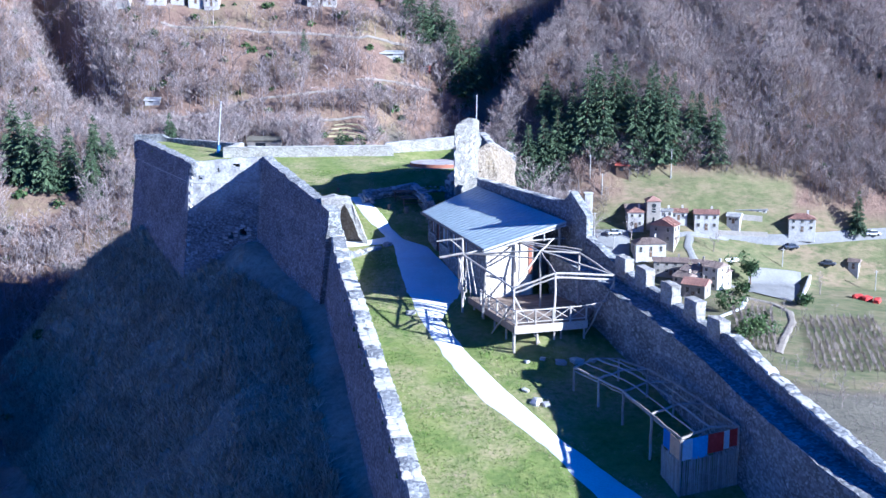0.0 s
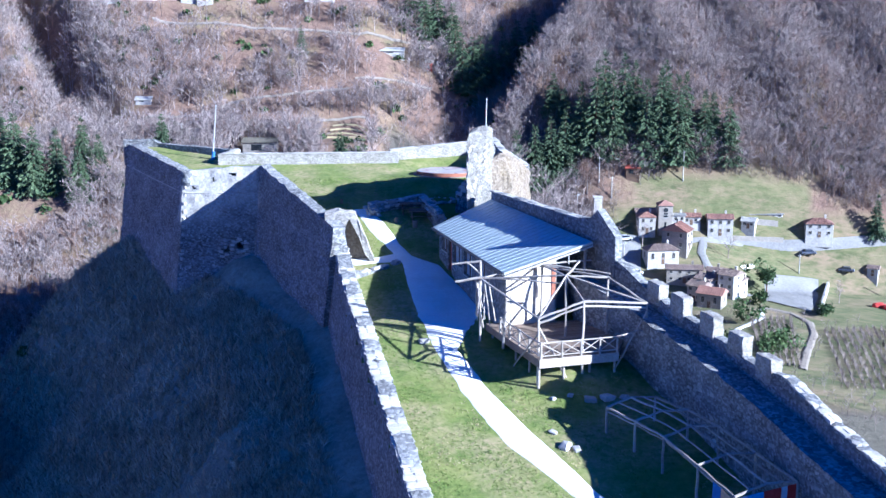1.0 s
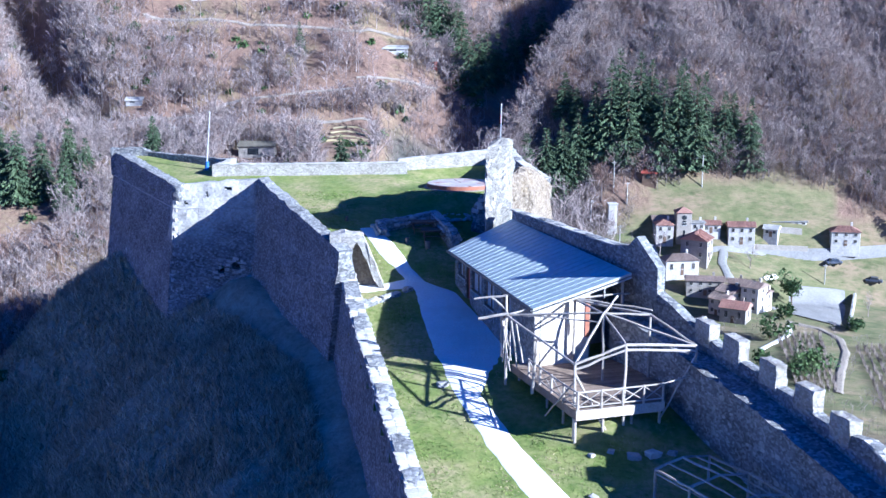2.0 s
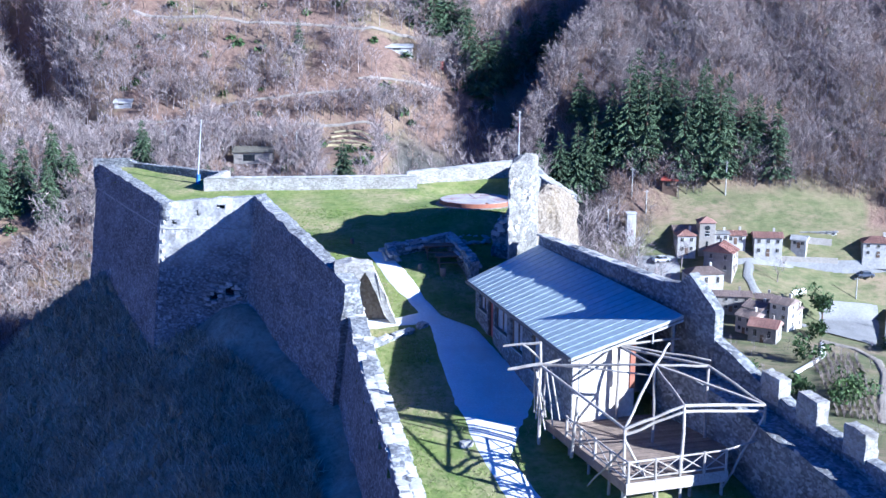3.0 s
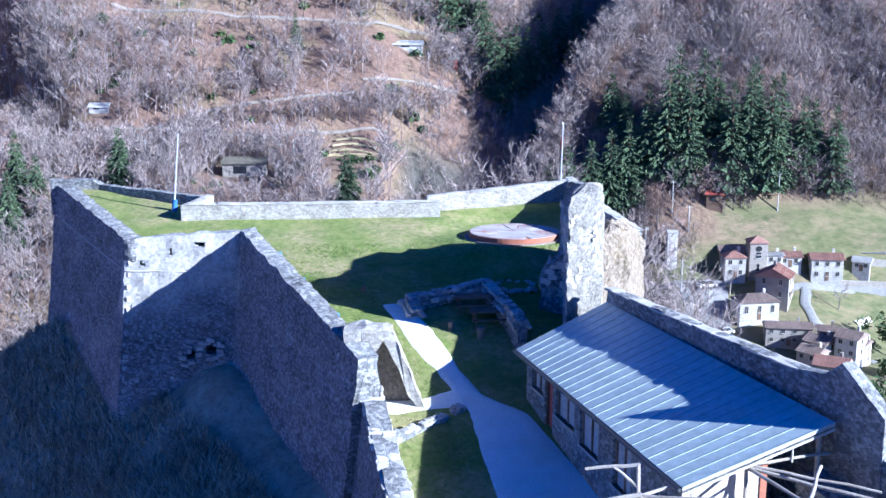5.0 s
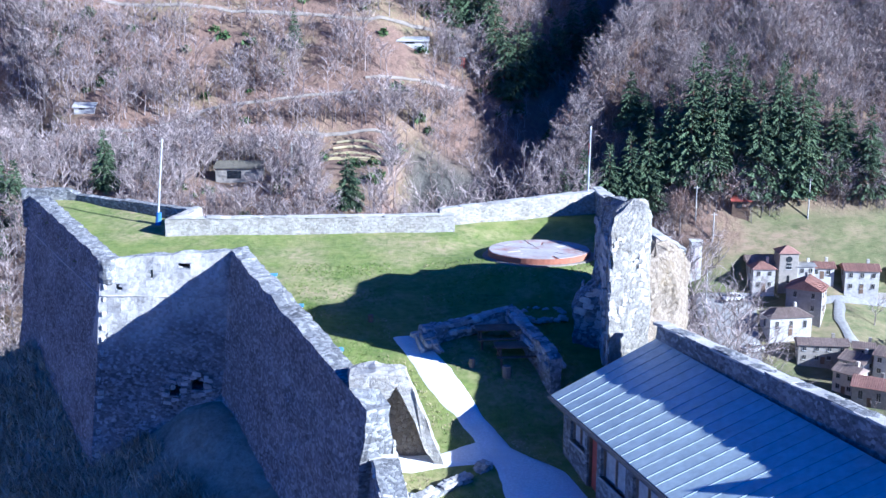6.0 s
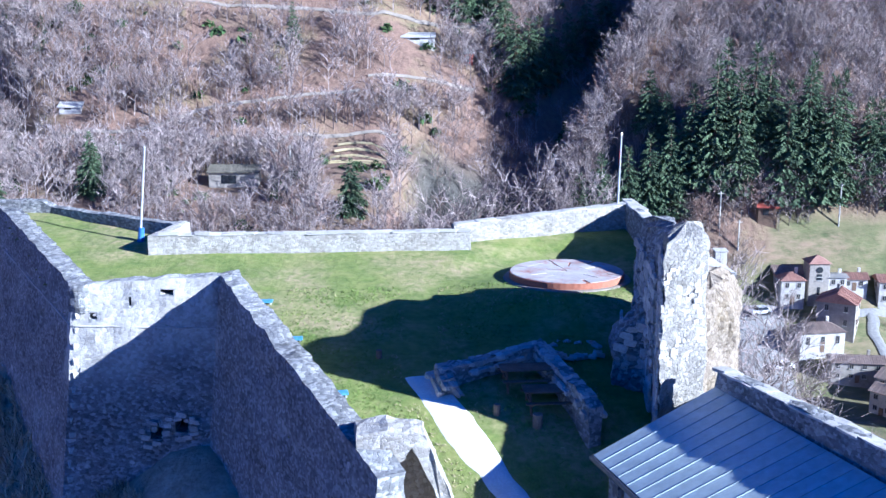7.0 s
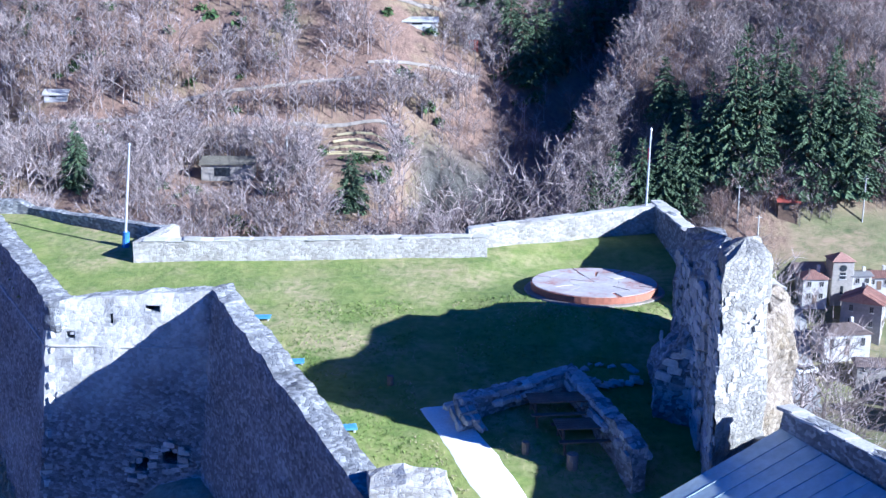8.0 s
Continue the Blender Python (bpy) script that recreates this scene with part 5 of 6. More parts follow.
for k, (x, y, hgt, wd) in enumerate([(2.6, 187.2, 8.5, 2.1), (4.2, 188.4, 8.0, 2.2), (5.4, 189.6, 7.5, 2.0), (1.6, 189.6, 8.0, 2.0), (7.0, 191.2, 6.5, 2.0), (-3.2, 194.5, 8.0, 2.0), (-5.4, 195.8, 8.5, 2.1), (-1.2, 195.6, 8.5, 2.2), (1.2, 194.6, 7.0, 2.0), (9.2, 193.4, 6.0, 2.0), (11.4, 195.8, 7.0, 2.1), (14.0, 198.2, 7.5, 2.2), (-21.5, 186.6, 4.5, 0.9), (-48, 185, 3.5, 0.8)]):
    conifer(x, y, hgt, wd, 260 + k, "dark conifer high on the far hillside", "far hillside conifers", 11)
conifer(58.4, 164.2, 5.8, 1.25, 290, "dense dark cypress beside the road", "", 15)


def round_tree(x, y, high, wide, seed, name, label, material, n=420):
    rnd = np.random.default_rng(seed)
    z = float(land(x, y))
    t = empty(name, x, y, z)
    tagged(t, label, "tree" if high > 2 else "bush")
    part("trunk", stick((0, 0, -0.2), (0, 0, high * 0.5), 0.03 * high, 0.015 * high), M["dark_wood"], t)
    tris = []
    lobes = rnd.normal(0, 1, (9, 3)) * np.array([wide * 0.28, wide * 0.28, high * 0.16]) + np.array([0, 0, high * 0.58])
    for _ in range(n):
        c = lobes[rnd.integers(9)]
        d = rnd.standard_normal(3)
        d /= np.linalg.norm(d)
        tris.append(c + d * wide * rnd.uniform(0.12, 0.26) + rnd.standard_normal((3, 3)) * 0.16)
    under("crown", tri_mesh("crown", np.array(tris), material), t)
    return t


conifer(-13.9, 160.3, 4.8, 1.5, 291, "small dense evergreen tree behind the parapet", "", 14)
round_tree(41.2, 154.6, 3.9, 3.4, 2, "evergreen_tree", "round dark evergreen tree beside the gravel yard", M["leaves"], 700)
round_tree(24.5, 133, 2.6, 3.0, 3, "evergreen_bush", "dark evergreen bush below the wall", M["leaves"], 500)
for k, (x, y, high, wide) in enumerate([(34.0, 138.5, 2.4, 2.8), (35.4, 127.4, 2.8, 3.6), (33.6, 124.8, 2.6, 3.2), (30.6, 128.6, 2.2, 2.6), (38.6, 148.2, 1.6, 2.0), (45.8, 145.0, 1.4, 2.2)]):
    round_tree(x, y, high, wide, 4 + k, "evergreen_bush", "olive green evergreen bush on the bank", M["leaves"], 420)


def lone_tree(x, y, high, seed, label, material="bark", spread=0.42):
    t = empty("bare_tree", x, y, float(land(x, y)))
    tagged(t, label, "tree", group="bare trees by the village")
    part("trunk", stick((0, 0, -0.3), (0, 0, high * 0.55), 0.022 * high, 0.010 * high, 7, 0.03, 3), M["bark"], t)
    under("crown", tri_mesh("crown", bare_tree(seed, high, 24, 13, spread, 0.6), M[material]), t)


for k, (x, y, hgt, s) in enumerate([(16.9, 161.0, 4.8, 0.5), (15.1, 161.2, 4.6, 0.55), (19.2, 166.4, 4.4, 0.5), (18.4, 157.2, 4.6, 0.6), (26.0, 160.4, 3.2, 0.5), (37.2, 159.4, 2.8, 0.5), (12.8, 162, 4.5, 0.5), (50.0, 152.6, 3.0, 0.3), (16.4, 158, 4.0, 0.55)]):
    lone_tree(x, y, hgt, 300 + k, "grey leafless tree near the village houses", "twig_red" if k == 2 else "bark", s)
for k, (x, y, hgt, s) in enumerate([(9.0, 123.0, 9.5, 0.45), (10.9, 124.0, 10.5, 0.42), (12.6, 122.0, 9.0, 0.45), (11.6, 127.5, 10.0, 0.45), (9.4, 128.0, 10.5, 0.4), (13.8, 126.0, 9.0, 0.45), (12.2, 117.5, 8.5, 0.45), (14.4, 119.5, 7.5, 0.5), (15.2, 130.5, 8.0, 0.5), (10.4, 132.5, 10.0, 0.42)]):
    lone_tree(x, y, hgt, 330 + k, "tall grey leafless tree on the slope below the tower", "bark", s)
for k, (x, top) in enumerate([(0.6, -3.4), (3.2, -1.6), (5.4, -2.8), (7.6, -2.4), (-2.4, -4.6), (9.8, -3.2), (-5.6, -5.0)]):
    lone_tree(x, 166.5, top - float(land(x, 166.5)), 350 + k, "pale sunlit leafless tree at the ravine edge", "bark", 0.42)

# ---- roads and village ----
def band(line, half):
    left, right = [], []
    for i, (x, y) in enumerate(line):
        a, b = line[max(0, i - 1)], line[min(len(line) - 1, i + 1)]
        d = math.dist(a, b)
        nx, ny = -(b[1] - a[1]) / d * half, (b[0] - a[0]) / d * half
        left.append((x + nx, y + ny))
        right.append((x - nx, y - ny))
    return left, right


land_z = lambda x, y: float(land(x, y)) + 0.05
for name, line in ROADS.items():
    l, r = band(line, 0.16 if name != "top_road" else 0.2)
    ribbon("road_" + name, l, r, 0.16, M["track"], "pale dirt track winding across the wooded hillside", lambda x, y: land_z(x, y) + bumps_at(x, y), "track", 0.5)
l, r = band([(29.2, 160.6), (33.6, 161.5), (38.8, 162.6), (44.2, 162.8), (49.7, 163.1), (55.2, 163.6), (59.6, 164.0), (90, 166.5)], 0.42)
ribbon("road_main", l, r, 0.09, M["asphalt"], "pale grey village road along the valley", land_z, "road", 0.7)
l, r = band([(34.2, 161.2), (33.6, 159.0), (34.0, 157.0), (35.0, 155.4), (36.2, 153.9), (38.6, 151.6)], 0.55)
ribbon("road_lane", l, r, 0.11, M["asphalt"], "pale lane curving down to the houses", land_z, "road", 0.6)
ribbon("road_square", [(20.2, 162.2), (20.0, 160.4), (20.2, 156.8), (19.6, 153.5), (19.0, 150)], [(25.7, 162.2), (25.9, 160.8), (25.2, 156.6), (24.9, 153.8), (24.5, 150)], 0.09, M["asphalt"], "grey village square between houses, partly in shade", land_z, "road", 0.7)
ribbon("road_north", [(10.8, 167.1), (13.1, 165.9), (15.4, 164.8), (16.9, 163.9), (19.0, 162.4), (22.5, 161.1)], [(12.1, 166.6), (14.3, 165.5), (16.4, 164.5), (18.1, 163.6), (20.2, 162.4), (23.4, 161.5)], 0.09, M["asphalt"], "grey road leaving the village into the shaded valley", land_z, "road", 0.6)
ribbon("gravel_yard", [(42.0, 158.2), (40.8, 154.5), (39.6, 150.2)], [(49.6, 160.0), (47.4, 153.0), (44.4, 146.4)], 0.09, M["asphalt"], "grey open gravel yard in the meadow", land_z, "yard", 0.6)
ribbon("garden_path", [(38.5, 158.4), (40.4, 159.5)], [(38.9, 157.9), (40.7, 159.0)], 0.09, M["gravel"], "short pale path in the meadow", land_z, "path", 0.4)
l, r = band([(38.5, 146.3), (41.4, 144.5), (42.6, 140.9), (41.5, 135.9), (38.2, 127.9), (35.8, 121.4)], 0.45)
ribbon("field_path", l, r, 0.08, M["track"], "brown earth lane between the fields", land_z, "path", 0.6)
l, r = band([(32.0, 134.6), (34.4, 137.4), (36.8, 140.8), (38.3, 145.6)], 0.3)
ribbon("field_path_upper", l, r, 0.08, M["gravel"], "pale curved footpath above the vines", land_z, "path", 0.6)
masonry("wall_yard", [(50.6, 159.6, float(land(50.6, 159.6)) + 0.3, -30), (45.4, 146.6, float(land(45.4, 146.6)) + 0.3, -32)], 0.35, M["white"], "white retaining wall at the yard's edge", rough=0.02, ragged=0.0)
for (x0, y0), (x1, y1) in [((38.4, 163.0), (45.5, 163.2)), ((41.5, 164.4), (45.0, 164.4))]:
    masonry("wall_roadside", [(x1, y1, float(land(x1, y1)) + 0.45, -18), (x0, y0, float(land(x0, y0)) + 0.45, -18)], 0.2, M["ochre"], "low pale concrete wall along the road", rough=0.02, ragged=0.02)
for k in range(5):
    arc = [(-17.4 + 0.35 * k + 5.6 * f, 171.5 + 0.72 * k + 0.55 * math.sin(math.pi * f) - 0.5 * f) for f in (0, 0.2, 0.4, 0.6, 0.8, 1.0)]
    l, r = band(arc, 0.09)
    ribbon("terrace_edge", l, r, 0.16, M["pale_straw"], "pale curved edge of a garden terrace", land_z, "terrace", 0.6)


def house(x, y, w, d, h, turn, walls, roof, label, pitch=0.35, hip=False, floors=2, cols=3, over=0.18, sink=1.5, lift=0.0, chimney=True, blind="glass"):
    """A village house: walls, a tiled roof, windows with frames and sills, a chimney. Local x runs along its front, -y is the front."""
    z = float(land(x, y)) + lift
    o = empty("house", x, y, z, turn)
    tagged(o, label, "house", group="village houses")
    part("wall", box(-w / 2, w / 2, -d / 2, d / 2, -sink, h, 0.02), walls, o)
    W, D, rise = w / 2 + over, d / 2 + over, pitch * (d / 2 + over)
    eaves = [(-W, -D, h), (W, -D, h), (W, D, h), (-W, D, h)]
    ridge = [(-W + (D if hip else 0), 0, h + rise), (W - (D if hip else 0), 0, h + rise)]
    if hip and W < D * 1.02:
        ridge = [(-0.05, 0, h + rise), (0.05, 0, h + rise)]
    v = [Vector(p) for p in eaves + ridge]
    sides = [(0, 1, 5, 4), (2, 3, 4, 5)]
    ends = [(1, 2, 5), (3, 0, 4)]
    bm = bmesh.new()
    bv = [bm.verts.new(p) for p in v]
    for f in sides + ends:
        bm.faces.new([bv[i] for i in f])
    bm.faces.new([bv[i] for i in (3, 2, 1, 0)])
    bmesh.ops.recalc_face_normals(bm, faces=bm.faces)
    body = part("roof", bm, roof if hip else roof, o)
    if not hip:
        for s in (-1, 1):
            bm = bmesh.new()
            tri = [bm.verts.new((s * (w / 2 + 0.01), yy, zz)) for yy, zz in ((-d / 2, h - 0.05), (d / 2, h - 0.05), (0, h + rise * 0.88))]
            bm.faces.new(tri)
            bmesh.ops.solidify(bm, geom=list(bm.faces), thickness=0.19)
            part("gable", bm, walls, o)
    # tile courses as raised strips down both slopes
    for f in sides:
        a, b, c, e = (v[i] for i in f)
        n = max(4, int((b - a).length / 0.18))
        up = Vector((0, 0, 0.05))
        for k in range(n):
            g = (k + 0.5) / n
            foot, crown = a.lerp(b, g), (a.lerp(b, g).lerp(e.lerp(c, g), 1.0) if not hip else None)
            if hip:
                wide = (b - a).length
                dist = min(g, 1 - g) * wide
                full = (e - a).length and (a.lerp(b, 0.5) - e.lerp(c, 0.5)).length
                reach = min(1, dist / D)
                mid = Vector((foot.x, 0, h + rise))
                crown = foot.lerp(Vector((foot.x, 0, h + rise)), reach)
            part("roof_tile", stick(foot + up * 0.3, crown + up * 0.3, 0.035, sides=5), roof, body)
    if chimney:
        c = part("chimney", box(w * 0.2, w * 0.2 + 0.26, 0.1, 0.36, h, h + rise + 0.4, 0.01), walls, o)
    fh = h / floors
    for fl in range(floors):
        for k in range(cols):
            cx = -w / 2 + w * (k + 0.5) / cols
            win(o, cx, -d / 2, fl * fh + fh * 0.38, min(0.34, w / cols * 0.45), fh * 0.42, "x", -1)
        for k in range(max(1, int(d / 1.4))):
            cy = -d / 2 + d * (k + 0.5) / max(1, int(d / 1.4))
            for s in (-1, 1):
                win(o, s * w / 2, cy, fl * fh + fh * 0.38, 0.3, fh * 0.42, "y", s)
    part("door", box(-0.2, 0.2, -d / 2 - 0.03, -d / 2 + 0.02, -0.1, min(0.85, fh * 0.7), 0.008), M["dark_wood"], o, "dark wooden front door")
    return o


def win(o, cx, cy, z0, w, h, along, s):
    def put(name, a0, a1, b0, b1, z0, z1, m, parent):
        bm = box(a0, a1, b0, b1, z0, z1, 0.0) if along == "x" else box(b0, b1, a0, a1, z0, z1, 0.0)
        return part(name, bm, m, parent)
    c, f = (cx, cy) if along == "x" else (cy, cx)
    b0, b1 = sorted((f - s * 0.03, f + s * 0.012))
    p = put("window", c - w / 2, c + w / 2, b0, b1, z0, z0 + h, M["glass"], o)
    b0, b1 = sorted((f - s * 0.02, f + s * 0.03))
    for a0, a1 in ((c - w / 2 - 0.03, c - w / 2 + 0.01), (c + w / 2 - 0.01, c + w / 2 + 0.03), (c - 0.015, c + 0.015)):
        put("window_frame", a0, a1, b0, b1, z0, z0 + h, M["ochre"], p)
    b0, b1 = sorted((f - s * 0.02, f + s * 0.07))
    put("window_sill", c - w / 2 - 0.05, c + w / 2 + 0.05, b0, b1, z0 - 0.05, z0, M["concrete"], p)


house(26.8, 162.9, 2.2, 2.0, 2.2, 0, M["white"], M["tile"], "small white house with a red hipped tile roof", 0.5, True, 2, 2)
house(27.0, 164.9, 2.7, 2.4, 1.1, 0, M["ochre"], M["old_tile"], "grey stone church nave with old tile roof", 0.4, False, 1, 2, chimney=False, lift=-1.4)
house(28.0, 165.7, 2.0, 1.8, 0.95, 0, M["ochre"], M["tile"], "tall grey church choir with red tile roof", 0.4, False, 1, 2, chimney=False, lift=-2.75)
house(31.1, 163.2, 1.7, 1.7, 2.2, 0, M["white"], M["concrete"], "white house with a pale balcony front", 0.15, False, 2, 2)
house(33.0, 163.9, 2.4, 1.7, 1.0, -4, M["white"], M["tile"], "low white annex with red tile roof", 0.45, False, 1, 2)
house(36.8, 163.3, 3.3, 2.2, 2.2, -6, M["white"], M["tile"], "white two-storey house with red tile roof", 0.4, False, 2, 3)
house(41.0, 164.0, 1.8, 1.6, 0.9, -25, M["white"], M["concrete"], "small white outbuilding with a pale roof", 0.45, False, 1, 2, chimney=False)
house(43.6, 165.4, 4.4, 0.9, 0.6, 0, M["concrete"], M["concrete"], "long low pale shed along the meadow", 0.2, False, 1, 5, chimney=False, lift=-1.2)
house(50.4, 163.9, 3.6, 2.2, 1.7, -8, M["white"], M["tile"], "white house with gabled red roof beside the road", 0.5, True, 2, 3)
house(57.4, 161.4, 1.4, 1.2, 0.9, -30, M["white"], M["old_tile"], "small white hut in the meadow", 0.5, False, 1, 1, chimney=False)
house(27.9, 157.7, 4.2, 2.4, 1.7, 8, M["white"], M["old_tile"], "pale house with a broad hipped brown tile roof", 0.5, True, 1, 3)
house(30.5, 160.0, 2.6, 3.4, 2.5, 62, M["ochre"], M["tile"], "tall grey house with a steep red tile gable roof", 0.5, False, 2, 2)
house(30.4, 154.4, 4.5, 1.8, 1.7, -8, M["ochre"], M["old_tile"], "long grey stone house with old brown tile roof", 0.45, False, 2, 4)
house(32.9, 151.6, 2.4, 2.4, 2.0, -50, M["white"], M["old_tile"], "old village house with mottled brown tile roof", 0.45, False, 2, 2)
house(35.4, 150.4, 2.2, 2.5, 3.0, -42, M["white"], M["old_tile"], "tall white house with brown gable roof", 0.4, False, 3, 2)
house(36.9, 151.2, 1.2, 1.4, 2.2, -42, M["plaster"], M["old_tile"], "narrow cream house beside the tall white one", 0.4, False, 2, 1)
house(31.1, 148.6, 2.2, 2.0, 1.9, -50, M["plaster"], M["old_tile"], "small cream house with tile roof", 0.45, False, 2, 2)
house(32.0, 145.6, 3.0, 2.4, 1.7, -30, M["ochre"], M["tile"], "house with bright red tile roof below the wall", 0.5, False, 1, 2)
house(34.0, 153.4, 1.8, 1.6, 2.2, -20, M["ochre"], M["old_tile"], "grey house with low brown roof", 0.45, False, 2, 1)


def campanile():
    x, y = 29.3, 163.2
    z = float(land(x, y))
    t = empty("bell_tower", x, y, z)
    tagged(t, "square grey stone bell tower with low red tile roof", "bell tower")
    part("shaft", box(-0.95, 0.95, -0.95, 0.95, -1.5, 3.55, 0.03), M["ochre"], t)
    bm = bmesh.new()
    base = [bm.verts.new((a * 1.12, b * 1.12, 3.55)) for a, b in ((-1, -1), (1, -1), (1, 1), (-1, 1))]
    top = bm.verts.new((0, 0, 4.2))
    for i in range(4):
        bm.faces.new((base[i], base[(i + 1) % 4], top))
    bm.faces.new(base[::-1])
    part("roof", bm, M["tile"], t)
    for k, (z0, h, w) in enumerate(((0.55, 0.75, 0.26), (1.95, 0.28, 0.55), (2.3, 0.24, 0.5))):
        part("window", box(-w / 2, w / 2, -0.97, -0.90, z0, z0 + h, 0.0), M["glass"], t)
        part("window_sill", box(-w / 2 - 0.05, w / 2 + 0.05, -1.02, -0.93, z0 - 0.06, z0, 0.0), M["concrete"], t)
    bm = bmesh.new()
    bmesh.ops.create_cone(bm, cap_ends=True, segments=20, radius1=0.30, radius2=0.30, depth=0.06)
    bmesh.ops.rotate(bm, verts=bm.verts, matrix=Matrix.Rotation(radians(90), 3, "X"))
    bmesh.ops.translate(bm, verts=bm.verts, vec=(0, -0.96, 2.95))
    part("round_window", bm, M["glass"], t)


campanile()


def pole(x, y, high, label="thin pale utility pole", lamp=False):
    p = empty("utility_pole", x, y, float(land(x, y)))
    tagged(p, label, "utility pole", group="utility poles")
    part("post", stick((0, 0, -0.3), (0, 0, high), 0.075, 0.055, 8), M["concrete"], p)
    part("crossarm", stick((-0.3, 0, high - 0.2), (0.3, 0, high - 0.2), 0.035, sides=6), M["concrete"], p)
    if lamp:
        part("lamp_head", box(-0.05, 0.35, -0.08, 0.08, high - 0.08, high, 0.01), M["steel"], p)


for x, y, h, lamp in [(17.8, 165.2, 3.0, True), (20.9, 167.0, 3.4, False), (22.5, 165.8, 2.9, False), (32.4, 167.0, 4.2, False), (20.9, 160.8, 3.6, False), (-35.7, 166.5, 3.4, False), (-21.3, 166.2, 3.0, False), (-19.8, 165.4, 3.6, False), (47.0, 160.2, 2.6, False), (59.5, 158.5, 2.8, False), (23.3, 158.6, 1.9, True)]:
    pole(x, y, h, "thin pale concrete utility pole", lamp)


def transformer(x, y):
    t = empty("transformer_tower", x, y, float(land(x, y)))
    tagged(t, "slim pale transformer tower beside the road", "transformer tower")
    part("shaft", box(-0.55, 0.55, -0.5, 0.5, -1, 3.1, 0.03), M["concrete"], t)
    part("cap", box(-0.65, 0.65, -0.6, 0.6, 3.1, 3.22, 0.02), M["concrete"], t)
    part("panel", box(-0.28, 0.28, -0.54, -0.49, 0.4, 2.5, 0.01), M["slab"], t)


transformer(20.4, 164.2)


def car(x, y, turn, paint, label):
    c = empty("car", x, y, float(land(x, y)) + 0.14, turn)
    tagged(c, label, "car", group="parked cars")
    part("body", box(-1.05, 1.05, -0.45, 0.45, 0.14, 0.46, 0.07), paint, c)
    bm = bmesh.new()
    slab(bm, -0.55, 0.65, -0.4, 0.4, 0.46, 0.74)
    for v in bm.verts:
        if v.co.z > 0.7:
            v.co.x *= 0.72
            v.co.y *= 0.88
    part("cabin", bm, M["glass"], c, "dark glazed cabin")
    part("car_roof", box(-0.38, 0.46, -0.35, 0.35, 0.735, 0.765, 0.012), paint, c)
    for sx in (-0.65, 0.65):
        for sy in (-0.44, 0.44):
            bm = bmesh.new()
            bmesh.ops.create_cone(bm, cap_ends=True, segments=14, radius1=0.17, radius2=0.17, depth=0.1)
            bmesh.ops.rotate(bm, verts=bm.verts, matrix=Matrix.Rotation(radians(90), 3, "X"))
            bmesh.ops.translate(bm, verts=bm.verts, vec=(sx, sy, 0.17))
            part("wheel", bm, M["rubber"], c)
    for sy in (-0.3, 0.3):
        part("headlight", box(1.02, 1.07, sy - 0.09, sy + 0.09, 0.30, 0.38, 0.005), M["steel"], c)


car(23.7, 161.2, 15, M["car"], "silver car parked in the village square")
car(24.2, 155.2, 20, M["car"], "white car parked in shade beside a house")
car(48.7, 162.3, 5, M["dark_car"], "dark car beside the white house")
car(53.7, 161.3, -20, M["dark_car"], "dark blue car parked on the meadow")
car(60.6, 163.9, 0, M["car"], "white car parked beside the road")


def hut(x, y, w, d, h, turn, wall, roof, label):
    o = empty("hut", x, y, float(land(x, y)), turn)
    tagged(o, label, "hut")
    part("wall", box(-w / 2, w / 2, -d / 2, d / 2, -1.5, h, 0.02), wall, o)
    part("roof", prism([(-w / 2 - 0.15, -d / 2 - 0.2), (w / 2 + 0.15, -d / 2 - 0.2), (w / 2 + 0.15, d / 2 + 0.1), (-w / 2 - 0.15, d / 2 + 0.1)], [h, h, h + 0.4, h + 0.4], [h + 0.1, h + 0.1, h + 0.5, h + 0.5]), roof, o)
    part("opening", box(-w * 0.25, w * 0.05, -d / 2 - 0.02, -d / 2 + 0.03, 0.1, h * 0.8, 0.0), M["glass"], o)


hut(-25.0, 165.6, 4.6, 1.8, 1.1, 0, M["ochre"], M["scrub"], "derelict pale hut among bare trees")
hut(-43.3, 177.6, 2.2, 0.8, 0.3, 0, M["white"], M["white"], "small white hut on the wooded slope")
hut(-8.0, 189.3, 3.6, 1.0, 0.35, 0, M["white"], M["concrete"], "pale roadside shed on the far hillside")
hut(-2.4, 189.0, 0.9, 0.8, 1.0, 0, M["red_wood"], M["white"], "small reddish hut on the far hillside")
for x, y, wd, dp, hgt in [(-53, 196.2, 5.0, 2.2, 1.6), (-46.5, 197.0, 3.2, 2.0, 1.8), (-43.0, 197.4, 2.2, 2.0, 2.2), (-40.0, 197.0, 2.4, 2.0, 1.7), (-37.4, 196.6, 2.4, 2.0, 1.5), (-21, 197.4, 2.0, 1.8, 1.2), (-18.4, 197.6, 2.2, 1.8, 1.3)]:
    house(x, y, wd, dp, hgt, 0, M["white"], M["old_tile"], "white farm house high on the far hillside", 0.4, False, 1, 3, chimney=False)
hut(25.6, 167.6, 1.8, 1.2, 0.8, -10, M["dark_wood"], M["red_wood"], "small shed with red roof in the shade")


